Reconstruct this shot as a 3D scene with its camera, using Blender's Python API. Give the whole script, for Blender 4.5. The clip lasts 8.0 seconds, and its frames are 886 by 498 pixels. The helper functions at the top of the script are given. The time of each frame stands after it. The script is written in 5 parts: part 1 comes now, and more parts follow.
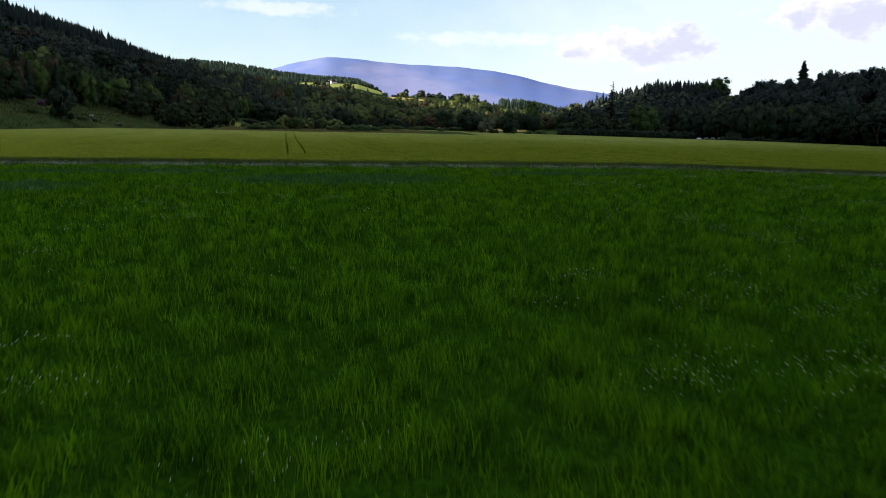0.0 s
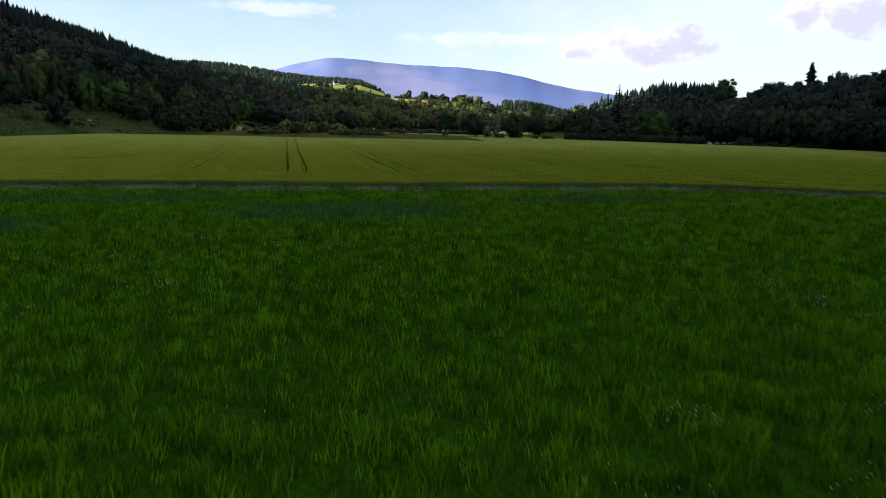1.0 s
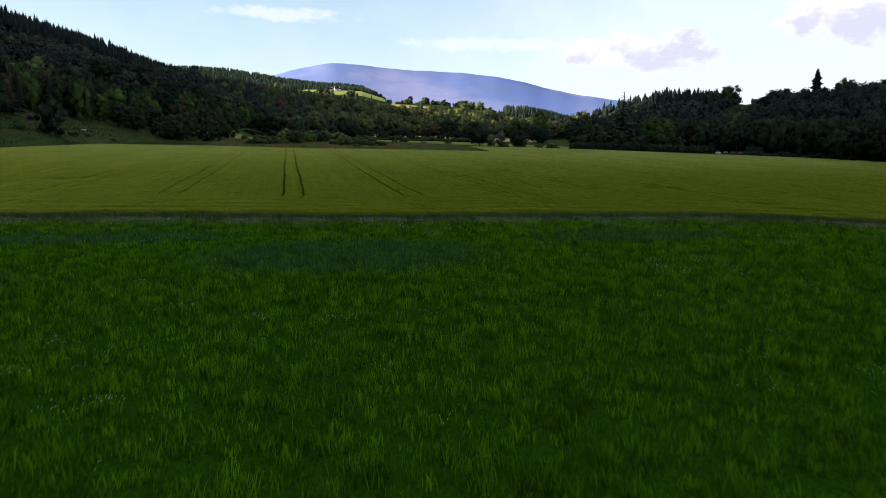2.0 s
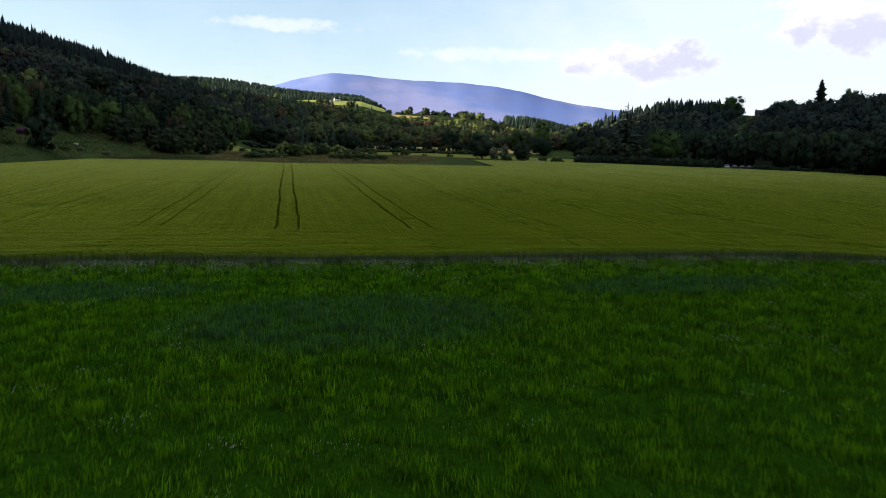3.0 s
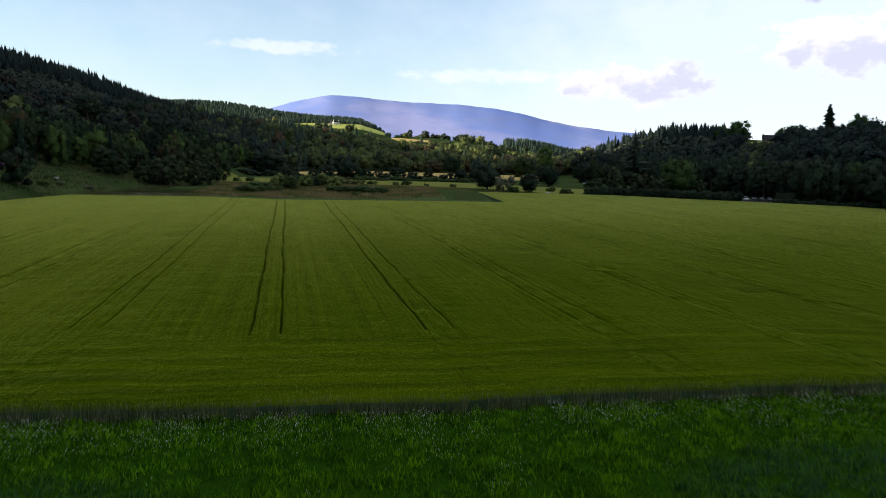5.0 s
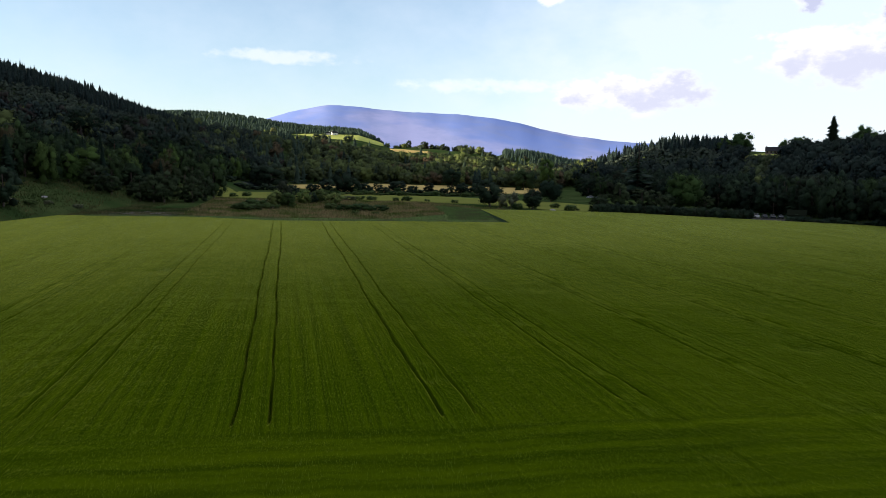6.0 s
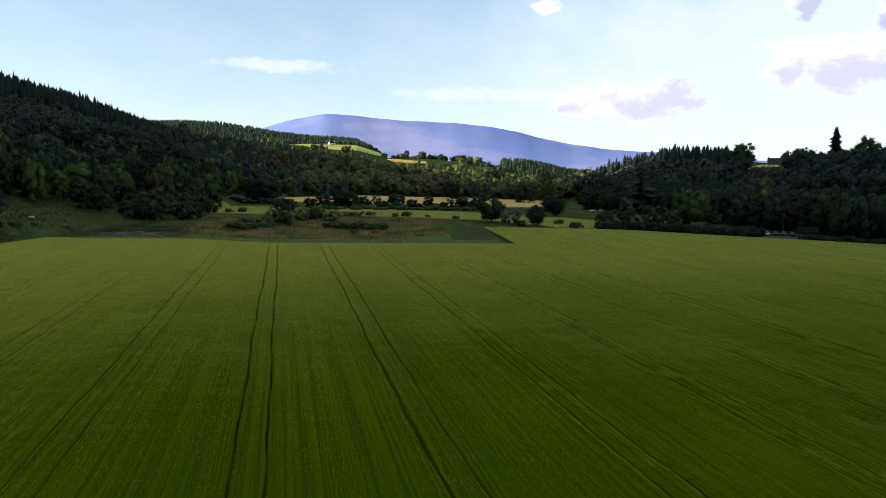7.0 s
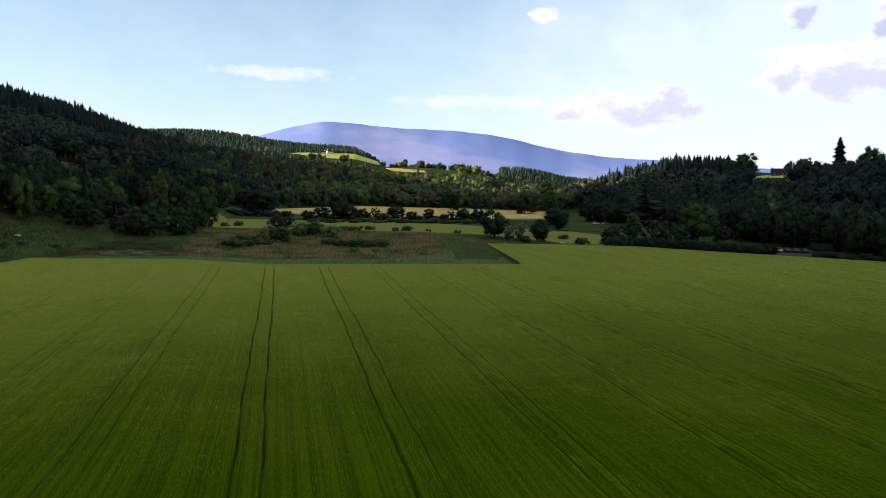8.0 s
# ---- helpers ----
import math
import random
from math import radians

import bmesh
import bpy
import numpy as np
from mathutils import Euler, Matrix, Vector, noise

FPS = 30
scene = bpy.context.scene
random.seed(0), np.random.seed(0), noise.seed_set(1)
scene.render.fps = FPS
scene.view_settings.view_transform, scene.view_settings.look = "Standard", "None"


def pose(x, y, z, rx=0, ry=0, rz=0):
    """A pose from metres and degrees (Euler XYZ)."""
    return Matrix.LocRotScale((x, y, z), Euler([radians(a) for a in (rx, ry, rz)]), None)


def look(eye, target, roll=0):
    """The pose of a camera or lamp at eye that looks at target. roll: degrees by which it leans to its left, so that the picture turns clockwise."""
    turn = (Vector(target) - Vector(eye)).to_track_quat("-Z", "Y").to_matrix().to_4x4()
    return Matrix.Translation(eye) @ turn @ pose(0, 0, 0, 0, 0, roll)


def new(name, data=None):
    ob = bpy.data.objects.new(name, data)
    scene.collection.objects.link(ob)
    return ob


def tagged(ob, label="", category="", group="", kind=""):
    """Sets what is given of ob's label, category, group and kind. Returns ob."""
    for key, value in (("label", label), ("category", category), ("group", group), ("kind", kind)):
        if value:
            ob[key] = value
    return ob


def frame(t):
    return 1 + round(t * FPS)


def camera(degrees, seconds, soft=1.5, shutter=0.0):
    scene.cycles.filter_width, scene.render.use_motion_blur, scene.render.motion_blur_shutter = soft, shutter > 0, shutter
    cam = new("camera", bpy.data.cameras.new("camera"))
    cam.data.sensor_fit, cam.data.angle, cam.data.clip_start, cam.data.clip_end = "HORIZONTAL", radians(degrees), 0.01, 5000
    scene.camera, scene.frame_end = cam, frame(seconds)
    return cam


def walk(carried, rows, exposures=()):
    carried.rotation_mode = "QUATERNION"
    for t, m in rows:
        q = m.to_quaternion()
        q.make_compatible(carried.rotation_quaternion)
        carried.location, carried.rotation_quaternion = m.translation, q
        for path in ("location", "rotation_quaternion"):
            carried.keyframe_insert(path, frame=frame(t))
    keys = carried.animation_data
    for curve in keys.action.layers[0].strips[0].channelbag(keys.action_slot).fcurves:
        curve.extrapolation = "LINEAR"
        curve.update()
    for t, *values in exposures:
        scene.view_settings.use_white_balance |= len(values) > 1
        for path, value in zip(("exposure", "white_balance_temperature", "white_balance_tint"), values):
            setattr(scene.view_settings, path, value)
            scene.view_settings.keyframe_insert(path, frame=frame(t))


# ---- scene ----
cam = camera(66.5, 8.0, soft=0.6, shutter=0.4)
PATH = [
    (0, (-1.222, -80.755, 3.841), (-0.774, -78.841, 3.471), 1.0),
    (0.5, (-1.084, -77.769, 4.573), (-0.64, -75.854, 4.202), 1.1),
    (1, (-0.888, -74.737, 5.409), (-0.447, -72.822, 5.04), 1.0),
    (2.5, (-0.026, -64.892, 7.588), (0.413, -62.971, 7.245), 1.0),
    (3, (0.265, -61.197, 8.284), (0.706, -59.274, 7.956), 1.0),
    (3.5, (0.578, -57.44, 9.105), (1.021, -55.515, 8.792), 1.0),
    (4, (0.936, -53.876, 9.924), (1.381, -51.949, 9.627), 1.0),
    (4.5, (1.279, -50.052, 10.88), (1.724, -48.123, 10.598), 1.0),
    (6, (2.124, -38.286, 14.508), (2.575, -36.352, 14.266), 0.9),
    (6.5, (2.172, -34.385, 15.974), (2.627, -32.451, 15.745), 0.9),
    (7, (2.262, -30.65, 17.336), (2.721, -28.716, 17.118), 0.8),
    (7.5, (2.287, -26.828, 18.637), (2.749, -24.894, 18.431), 0.8),
    (8, (2.5, -22.896, 19.899), (2.966, -20.961, 19.702), 0.8),
]
walk(cam, [(t, look(eye, target, roll)) for t, eye, target, roll in PATH])

# ---- light ----
SUN_AZ, SUN_EL = radians(-90), radians(11.5)          # azimuth from +y towards +x: the sun stands low on the left
world = bpy.data.worlds.new("sky")
scene.world = world
world.use_nodes = True
wn, wl = world.node_tree.nodes, world.node_tree.links
wn.clear()


def wmath(op, a, b=None, c=None):
    n = wn.new("ShaderNodeMath")
    n.operation = op
    for i, v in enumerate((a, b, c)):
        if v is None:
            continue
        if isinstance(v, (int, float)):
            n.inputs[i].default_value = v
        else:
            wl.new(v, n.inputs[i])
    return n.outputs[0]


def wsmooth(v, lo, hi):
    n = wn.new("ShaderNodeMapRange")
    n.interpolation_type = "SMOOTHSTEP"
    n.inputs[1].default_value, n.inputs[2].default_value = lo, hi
    wl.new(v, n.inputs[0])
    return n.outputs[0]


def wmix(f, a, b):
    n = wn.new("ShaderNodeMix")
    n.data_type = "RGBA"
    for s, v in ((n.inputs[0], f), (n.inputs[6], a), (n.inputs[7], b)):
        if isinstance(v, (float, tuple)):
            s.default_value = v
        else:
            wl.new(v, s)
    return n.outputs[2]


sky = wn.new("ShaderNodeTexSky")
sky.sky_type = "NISHITA"
sky.sun_disc = False
sky.sun_elevation, sky.sun_rotation = SUN_EL, SUN_AZ
sky.air_density, sky.dust_density, sky.ozone_density = 1.0, 0.2, 2.5
coord = wn.new("ShaderNodeTexCoord")
sep = wn.new("ShaderNodeSeparateXYZ")
wl.new(coord.outputs["Generated"], sep.inputs[0])
az = wmath("MULTIPLY", wmath("ARCTAN2", sep.outputs[0], sep.outputs[1]), 57.2958)
el = wmath("MULTIPLY", wmath("ARCSINE", sep.outputs[2]), 57.2958)
plane = wn.new("ShaderNodeCombineXYZ")
wl.new(az, plane.inputs[0])
wl.new(wmath("MULTIPLY", el, 1.6), plane.inputs[1])


def cloud_noise(scale, detail, rough=0.6):
    n = wn.new("ShaderNodeTexNoise")
    n.inputs["Scale"].default_value, n.inputs["Detail"].default_value, n.inputs["Roughness"].default_value = scale, detail, rough
    wl.new(plane.outputs[0], n.inputs["Vector"])
    return n.outputs[0]


billow, wisp = cloud_noise(0.36, 8), cloud_noise(0.16, 4)
# each cloud: azimuth, elevation, half width, half height, density, greyness
CLOUDS = [(-0.4, 8.5, 7.0, 0.75, 0.4, 0.15), (28.8, 5.9, 7.5, 2.3, 1.0, 0.8), (43.5, 8.4, 7.5, 2.7, 1.0, 0.8),
          (21.6, 13.4, 1.6, 0.8, 0.8, 0.05), (40.4, 12.2, 1.4, 1.3, 0.75, 1.8), (48.2, 12.6, 3.9, 3.6, 1.0, 1.1),
          (29.4, 4.4, 2.2, 0.8, 0.7, 0.8), (17.0, 6.6, 9.0, 0.8, 0.35, 0.1), (60.0, 12.0, 9.0, 4.0, 1.0, 0.6), (-40.0, 14.0, 9.0, 3.0, 0.8, 0.3),
          (120.0, 18.0, 16.0, 6.0, 0.9, 0.5), (-150.0, 22.0, 18.0, 6.0, 0.8, 0.4)]
cover, grey = None, None
for a, e, ra, re, dense, g in CLOUDS:
    u = wmath("DIVIDE", wmath("SUBTRACT", az, a), ra)
    v = wmath("DIVIDE", wmath("SUBTRACT", el, e), re)
    d = wmath("ADD", wmath("MULTIPLY", u, u), wmath("MULTIPLY", v, v))
    body = wmath("ADD", wmath("SUBTRACT", 0.95, d), wmath("MULTIPLY", wmath("SUBTRACT", billow, 0.5), 3.4))
    m = wmath("MULTIPLY", wsmooth(body, 0.1, 0.95), dense)
    under = wmath("ADD", wmath("ADD", 0.50, wmath("MULTIPLY", u, 0.45)), wmath("ADD", wmath("MULTIPLY", v, -0.45), wmath("MULTIPLY", wmath("SUBTRACT", billow, 0.5), 2.0)))
    k = wmath("MULTIPLY", wmath("MULTIPLY", wsmooth(under, -0.05, 0.75), g), m)
    cover = m if cover is None else wmath("MAXIMUM", cover, m)
    grey = k if grey is None else wmath("MAXIMUM", grey, k)
veil = wmath("MULTIPLY", wmath("MULTIPLY", wmath("ADD", 0.46, wsmooth(az, 4.0, 46.0)), wsmooth(el, 32.0, 2.0)), wmath("ADD", 0.45, wisp))
SKY_WHITE, SKY_GREY = (5.4, 5.25, 5.35, 1), (2.7, 2.85, 3.8, 1)
col = wmix(wmath("MINIMUM", veil, 0.85), sky.outputs[0], (3.9, 4.3, 4.9, 1))
col = wmix(cover, col, SKY_WHITE)
col = wmix(grey, col, SKY_GREY)
# bright cover overhead, out of view, added to lift the light on the land
high = wmath("MULTIPLY", wsmooth(el, 21.0, 42.0), wmath("MINIMUM", wmath("MULTIPLY", wsmooth(wisp, 0.34, 0.64), 0.75), 0.75))
col = wmix(high, col, (6.6, 6.3, 6.0, 1))
bg = wn.new("ShaderNodeBackground")
bg.inputs["Strength"].default_value = 0.12
wl.new(col, bg.inputs["Color"])
wl.new(bg.outputs[0], wn.new("ShaderNodeOutputWorld").inputs[0])

sun = new("sun", bpy.data.lights.new("sun", "SUN"))
sun.data.energy, sun.data.angle, sun.data.color = 5.0, radians(0.5), (1.0, 0.86, 0.66)
far = Vector((math.sin(SUN_AZ) * math.cos(SUN_EL), math.cos(SUN_AZ) * math.cos(SUN_EL), math.sin(SUN_EL)))
sun.matrix_world = look(far * 500, (0, 0, 0))
scene.view_settings.exposure = 1.0

# ---- materials ----


class Mat:
    """A small builder of node materials."""

    def __init__(self, name):
        self.m = bpy.data.materials.new(name)
        self.m.use_nodes = True
        self.n, self.l = self.m.node_tree.nodes, self.m.node_tree.links
        self.p = self.n["Principled BSDF"]
        self.out = self.n["Material Output"]

    def put(self, socket, v):
        if isinstance(v, (int, float)):
            socket.default_value = v
        elif isinstance(v, tuple):
            socket.default_value = (*v, 1) if len(v) == 3 and len(socket.default_value) == 4 else v
        else:
            self.l.new(v, socket)

    def where(self, scale=(1, 1, 1)):
        t, mp = self.n.new("ShaderNodeTexCoord"), self.n.new("ShaderNodeMapping")
        mp.inputs["Scale"].default_value = scale
        self.l.new(t.outputs["Object"], mp.inputs[0])
        return mp.outputs[0]

    def noise(self, scale, detail=3, rough=0.55, stretch=(1, 1, 1)):
        t = self.n.new("ShaderNodeTexNoise")
        self.put(t.inputs["Vector"], self.where(stretch))
        t.inputs["Scale"].default_value, t.inputs["Detail"].default_value, t.inputs["Roughness"].default_value = scale, detail, rough
        return t.outputs[0]

    def calc(self, op, a, b=0.0):
        t = self.n.new("ShaderNodeMath")
        t.operation = op
        self.put(t.inputs[0], a), self.put(t.inputs[1], b)
        return t.outputs[0]

    def ramp(self, v, lo, hi, a=0.0, b=1.0):
        t = self.n.new("ShaderNodeMapRange")
        t.interpolation_type = "SMOOTHSTEP"
        self.put(t.inputs[0], v)
        for i, k in enumerate((lo, hi, a, b)):
            t.inputs[i + 1].default_value = k
        return t.outputs[0]

    def mix(self, f, a, b):
        t = self.n.new("ShaderNodeMix")
        t.data_type = "RGBA"
        self.put(t.inputs[0], f), self.put(t.inputs[6], a), self.put(t.inputs[7], b)
        return t.outputs[2]

    def bump(self, h, strength=0.4, dist=0.1):
        t = self.n.new("ShaderNodeBump")
        t.inputs["Strength"].default_value, t.inputs["Distance"].default_value = strength, dist
        self.put(t.inputs["Height"], h)
        self.l.new(t.outputs[0], self.p.inputs["Normal"])

    def island(self):
        return self.n.new("ShaderNodeNewGeometry").outputs["Random Per Island"]

    def each(self):
        return self.n.new("ShaderNodeObjectInfo").outputs["Random"]

    def attr(self, name):
        t = self.n.new("ShaderNodeAttribute")
        t.attribute_name = name
        return t.outputs["Fac"]

    def nap(self):
        """Soft growth catches the light along the lie of its coat, not of each blade."""
        t, w = self.n.new("ShaderNodeAttribute"), self.n.new("ShaderNodeVectorTransform")
        t.attribute_name = "nap"
        w.vector_type, w.convert_from, w.convert_to = "NORMAL", "OBJECT", "WORLD"
        self.l.new(t.outputs["Vector"], w.inputs[0])
        self.l.new(w.outputs[0], self.p.inputs["Normal"])

    def done(self, colour, rough=0.8, spec=0.3, thin=0.0, metal=0.0):
        self.put(self.p.inputs["Base Color"], colour)
        self.put(self.p.inputs["Roughness"], rough)
        self.p.inputs["Specular IOR Level"].default_value = spec
        self.p.inputs["Metallic"].default_value = metal
        if thin:
            tr, mx = self.n.new("ShaderNodeBsdfTranslucent"), self.n.new("ShaderNodeMixShader")
            self.put(tr.inputs[0], colour)
            mx.inputs[0].default_value = thin
            self.l.new(self.p.outputs[0], mx.inputs[1]), self.l.new(tr.outputs[0], mx.inputs[2])
            self.l.new(mx.outputs[0], self.out.inputs[0])
        return self.m


def plain(name, c, rough=0.6, spec=0.4, metal=0.0, vary=0.25, scale=3.0):
    b = Mat(name)
    dark = tuple(k * (1 - vary) for k in c)
    return b.done(b.mix(b.noise(scale, 5), dark, c), rough, spec, metal=metal)


def foliage(name, dark, light, odd, thin=0.3):
    """Leaves: the hue goes by tree (tint) and by leaf. In the broadleaved woods the tint also carries light and shade.
    """
    b = Mat(name)
    t = b.attr("tint")
    c = b.mix(b.ramp(t, 0.0, 0.8), dark, light)
    c = b.mix(b.ramp(t, 0.86, 0.9), c, odd)
    leaf = b.ramp(b.island(), 0, 1, 0.82, 1.18)
    s = b.n.new("ShaderNodeVectorMath")
    s.operation = "SCALE"
    b.l.new(c, s.inputs[0]), b.l.new(leaf, s.inputs["Scale"])
    b.nap()
    return b.done(s.outputs[0], 0.8, 0.06, thin)


# these leaf and needle colours lean blue, standing in for distance haze
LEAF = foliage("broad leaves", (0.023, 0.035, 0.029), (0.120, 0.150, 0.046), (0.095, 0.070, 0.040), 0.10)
PLANTED = foliage("plantation needles", (0.026, 0.044, 0.034), (0.046, 0.070, 0.046), (0.05, 0.06, 0.04), 0.05)
NEEDLE = foliage("needles", (0.018, 0.029, 0.029), (0.030, 0.046, 0.034), (0.036, 0.030, 0.026), 0.05)
YOUNG = foliage("young plantation needles", (0.040, 0.055, 0.042), (0.062, 0.080, 0.056), (0.05, 0.06, 0.05), 0.05)
bk = Mat("bark")
BARK = bk.done(bk.mix(bk.noise(6, 5, stretch=(1, 1, 0.2)), (0.045, 0.035, 0.028), (0.13, 0.10, 0.08)), 0.9, 0.2)
bk = Mat("pine bark")
PINE_BARK = bk.done(bk.mix(bk.noise(5, 5, stretch=(1, 1, 0.3)), (0.07, 0.045, 0.035), (0.17, 0.10, 0.075)), 0.9, 0.2)

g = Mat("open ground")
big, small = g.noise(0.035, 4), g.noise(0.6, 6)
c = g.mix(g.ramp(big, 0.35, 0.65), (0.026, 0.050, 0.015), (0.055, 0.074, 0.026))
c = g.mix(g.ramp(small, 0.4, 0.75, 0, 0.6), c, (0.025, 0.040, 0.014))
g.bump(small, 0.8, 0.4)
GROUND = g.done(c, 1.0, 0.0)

g = Mat("meadow floor")
GRASS_FLOOR = g.done(g.mix(g.ramp(g.noise(9.0, 6, 0.7), 0.35, 0.65), (0.007, 0.026, 0.002), (0.021, 0.062, 0.003)), 1.0, 0.0)

g = Mat("meadow grass")
patch, tuft = g.noise(0.09, 4), g.noise(0.9, 4)
c = g.mix(g.ramp(patch, 0.36, 0.66), (0.046, 0.150, 0.0030), (0.088, 0.186, 0.0030))
c = g.mix(g.ramp(tuft, 0.42, 0.68), (0.016, 0.066, 0.0023), c)
c = g.mix(g.ramp(g.attr("tuft"), 0.50, 1.0, 0.0, 0.85), c, (0.150, 0.320, 0.0038))
c = g.mix(g.ramp(g.attr("tuft"), 0.35, 0.0, 0.0, 0.6), c, (0.0125, 0.0568, 0.0023))
blue = g.attr("tint")
c = g.mix(blue, c, (0.026, 0.075, 0.052))
c = g.mix(g.ramp(g.island(), 0.3, 1.0, 0.0, 0.6), c, (0.1093, 0.2553, 0.0048))
GRASS = g.done(c, 0.75, 0.06, 0.25)

g = Mat("barley canopy")
rows_, clump, broad = g.noise(1.0, 5, 0.7, (2.6, 0.012, 1)), g.noise(3.5, 5, 0.7, (1, 0.6, 1)), g.noise(0.05, 4)
spot = g.n.new("ShaderNodeSeparateXYZ")
g.l.new(g.where(), spot.inputs[0])
inwards = g.attr("edge")
turned = g.n.new("ShaderNodeCombineXYZ")
g.put(turned.inputs[0], g.calc("MULTIPLY", inwards, 0.75)), g.put(turned.inputs[1], g.calc("MULTIPLY", spot.outputs[0], 0.035))
lane = g.n.new("ShaderNodeTexNoise")
lane.inputs["Scale"].default_value, lane.inputs["Detail"].default_value, lane.inputs["Roughness"].default_value = 1.0, 5, 0.65
g.l.new(turned.outputs[0], lane.inputs["Vector"])
headland = g.ramp(g.calc("ADD", inwards, g.calc("MULTIPLY", g.noise(0.25, 3), 2.0)), 11.5, 14.0, 1.0, 0.0)
streak = g.calc("ADD", g.calc("MULTIPLY", lane.outputs[0], headland), g.calc("MULTIPLY", rows_, g.calc("SUBTRACT", 1.0, headland)))
c = g.mix(g.ramp(broad, 0.35, 0.65), (0.047, 0.076, 0.0010), (0.062, 0.090, 0.0014))
c = g.mix(g.ramp(streak, 0.38, 0.62, 0.0, 0.75), c, (0.020, 0.038, 0.0010))
c = g.mix(g.ramp(clump, 0.45, 0.8, 0.0, 0.6), c, (0.022, 0.042, 0.0012))
# paler with distance: stands in for the crop's brightness at low view angles
paler = g.ramp(g.calc("ADD", spot.outputs[1], g.calc("MULTIPLY", g.noise(0.05, 3), 50.0)), 36.0, 150.0, 0.0, 0.9)
c = g.mix(paler, c, g.mix(g.ramp(clump, 0.4, 0.8), (0.160, 0.185, 0.028), (0.110, 0.136, 0.015)))
g.bump(g.calc("ADD", g.calc("MULTIPLY", streak, 0.9), clump), 0.6, 0.16)
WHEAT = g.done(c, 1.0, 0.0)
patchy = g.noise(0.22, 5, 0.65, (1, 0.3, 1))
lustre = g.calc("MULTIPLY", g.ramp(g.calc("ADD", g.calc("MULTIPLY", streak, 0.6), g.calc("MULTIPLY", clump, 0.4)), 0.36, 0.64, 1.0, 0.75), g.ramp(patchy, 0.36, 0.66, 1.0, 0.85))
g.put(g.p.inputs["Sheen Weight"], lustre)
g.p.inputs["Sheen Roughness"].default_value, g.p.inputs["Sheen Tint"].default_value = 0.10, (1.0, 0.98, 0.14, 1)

g = Mat("barley stalks")
spot = g.n.new("ShaderNodeSeparateXYZ")
g.l.new(g.where(), spot.inputs[0])
# the same far brightening is put into the ears' colour
paler = g.ramp(g.calc("ADD", spot.outputs[1], g.calc("MULTIPLY", g.noise(0.05, 3), 50.0)), 15.0, 150.0)
c = g.mix(g.island(), g.mix(paler, (0.170, 0.215, 0.016), (0.330, 0.370, 0.090)), g.mix(paler, (0.270, 0.310, 0.040), (0.480, 0.500, 0.190)))
c = g.mix(g.ramp(g.noise(0.12, 4, 0.6, (1, 0.35, 1)), 0.40, 0.66, 0.0, 0.45), c, (0.150, 0.200, 0.050))
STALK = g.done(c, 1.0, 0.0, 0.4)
g = Mat("barley edge stalks")
EDGE_STALK = g.done(g.mix(g.island(), (0.050, 0.075, 0.030), (0.170, 0.190, 0.090)), 1.0, 0.0, 0.3)
g = Mat("barley stems side")
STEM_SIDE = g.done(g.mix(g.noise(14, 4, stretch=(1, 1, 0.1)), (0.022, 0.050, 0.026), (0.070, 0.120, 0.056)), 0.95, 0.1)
g = Mat("dry grass")
c = g.mix(g.island(), (0.13, 0.10, 0.050), (0.27, 0.21, 0.105))
c = g.mix(g.ramp(g.noise(0.10, 4), 0.42, 0.62), c, (0.075, 0.105, 0.022))
DRY = g.done(c, 0.9, 0.0, 0.2)
g = Mat("dry grass floor")
DRY_FLOOR = g.done(g.mix(g.ramp(g.noise(0.10, 4), 0.42, 0.62), (0.15, 0.115, 0.055), (0.060, 0.080, 0.024)), 1.0, 0.0)
g = Mat("bank grass")
c = g.mix(g.island(), (0.050, 0.062, 0.022), (0.135, 0.115, 0.052))
BANK = g.done(g.mix(g.ramp(g.noise(0.12, 4), 0.42, 0.62), c, (0.035, 0.055, 0.018)), 0.9, 0.0, 0.2)
g = Mat("weed leaves")
WEED = g.done(g.mix(g.ramp(g.noise(0.16, 4), 0.38, 0.66), g.mix(g.island(), (0.060, 0.115, 0.036), (0.165, 0.230, 0.075)), (0.110, 0.120, 0.055)), 0.9, 0.0, 0.2)


def crop(name, a, b_):
    g = Mat(name)
    s = g.noise(1.2, 5)
    g.bump(s, 0.8, 0.3)
    return g.done(g.mix(g.ramp(g.noise(0.04, 5), 0.35, 0.65), a, g.mix(g.ramp(s, 0.3, 0.7), b_, a)), 1.0, 0.0)


PASTURE = crop("pasture", (0.165, 0.18, 0.045), (0.135, 0.15, 0.036))
GOLD = crop("ripe barley", (0.46, 0.34, 0.13), (0.38, 0.28, 0.10))
LAWN = crop("hill pasture", (0.38, 0.40, 0.11), (0.32, 0.35, 0.09))
FALLOW = crop("bare soil", (0.120, 0.105, 0.090), (0.060, 0.070, 0.035))
# distance haze and cloud shadow are put into this blue-violet colour
g = Mat("hazy blue mountain")
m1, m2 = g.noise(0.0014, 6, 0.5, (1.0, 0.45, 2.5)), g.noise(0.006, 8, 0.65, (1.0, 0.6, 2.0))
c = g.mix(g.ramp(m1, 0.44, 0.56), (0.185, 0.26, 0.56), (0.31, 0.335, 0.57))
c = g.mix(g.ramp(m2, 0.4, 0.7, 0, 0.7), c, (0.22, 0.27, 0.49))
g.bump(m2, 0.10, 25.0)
HAZY_BLUE = g.done(c, 1.0, 0.0)
WHITE_WALL = plain("white render", (0.80, 0.78, 0.74), 0.8)
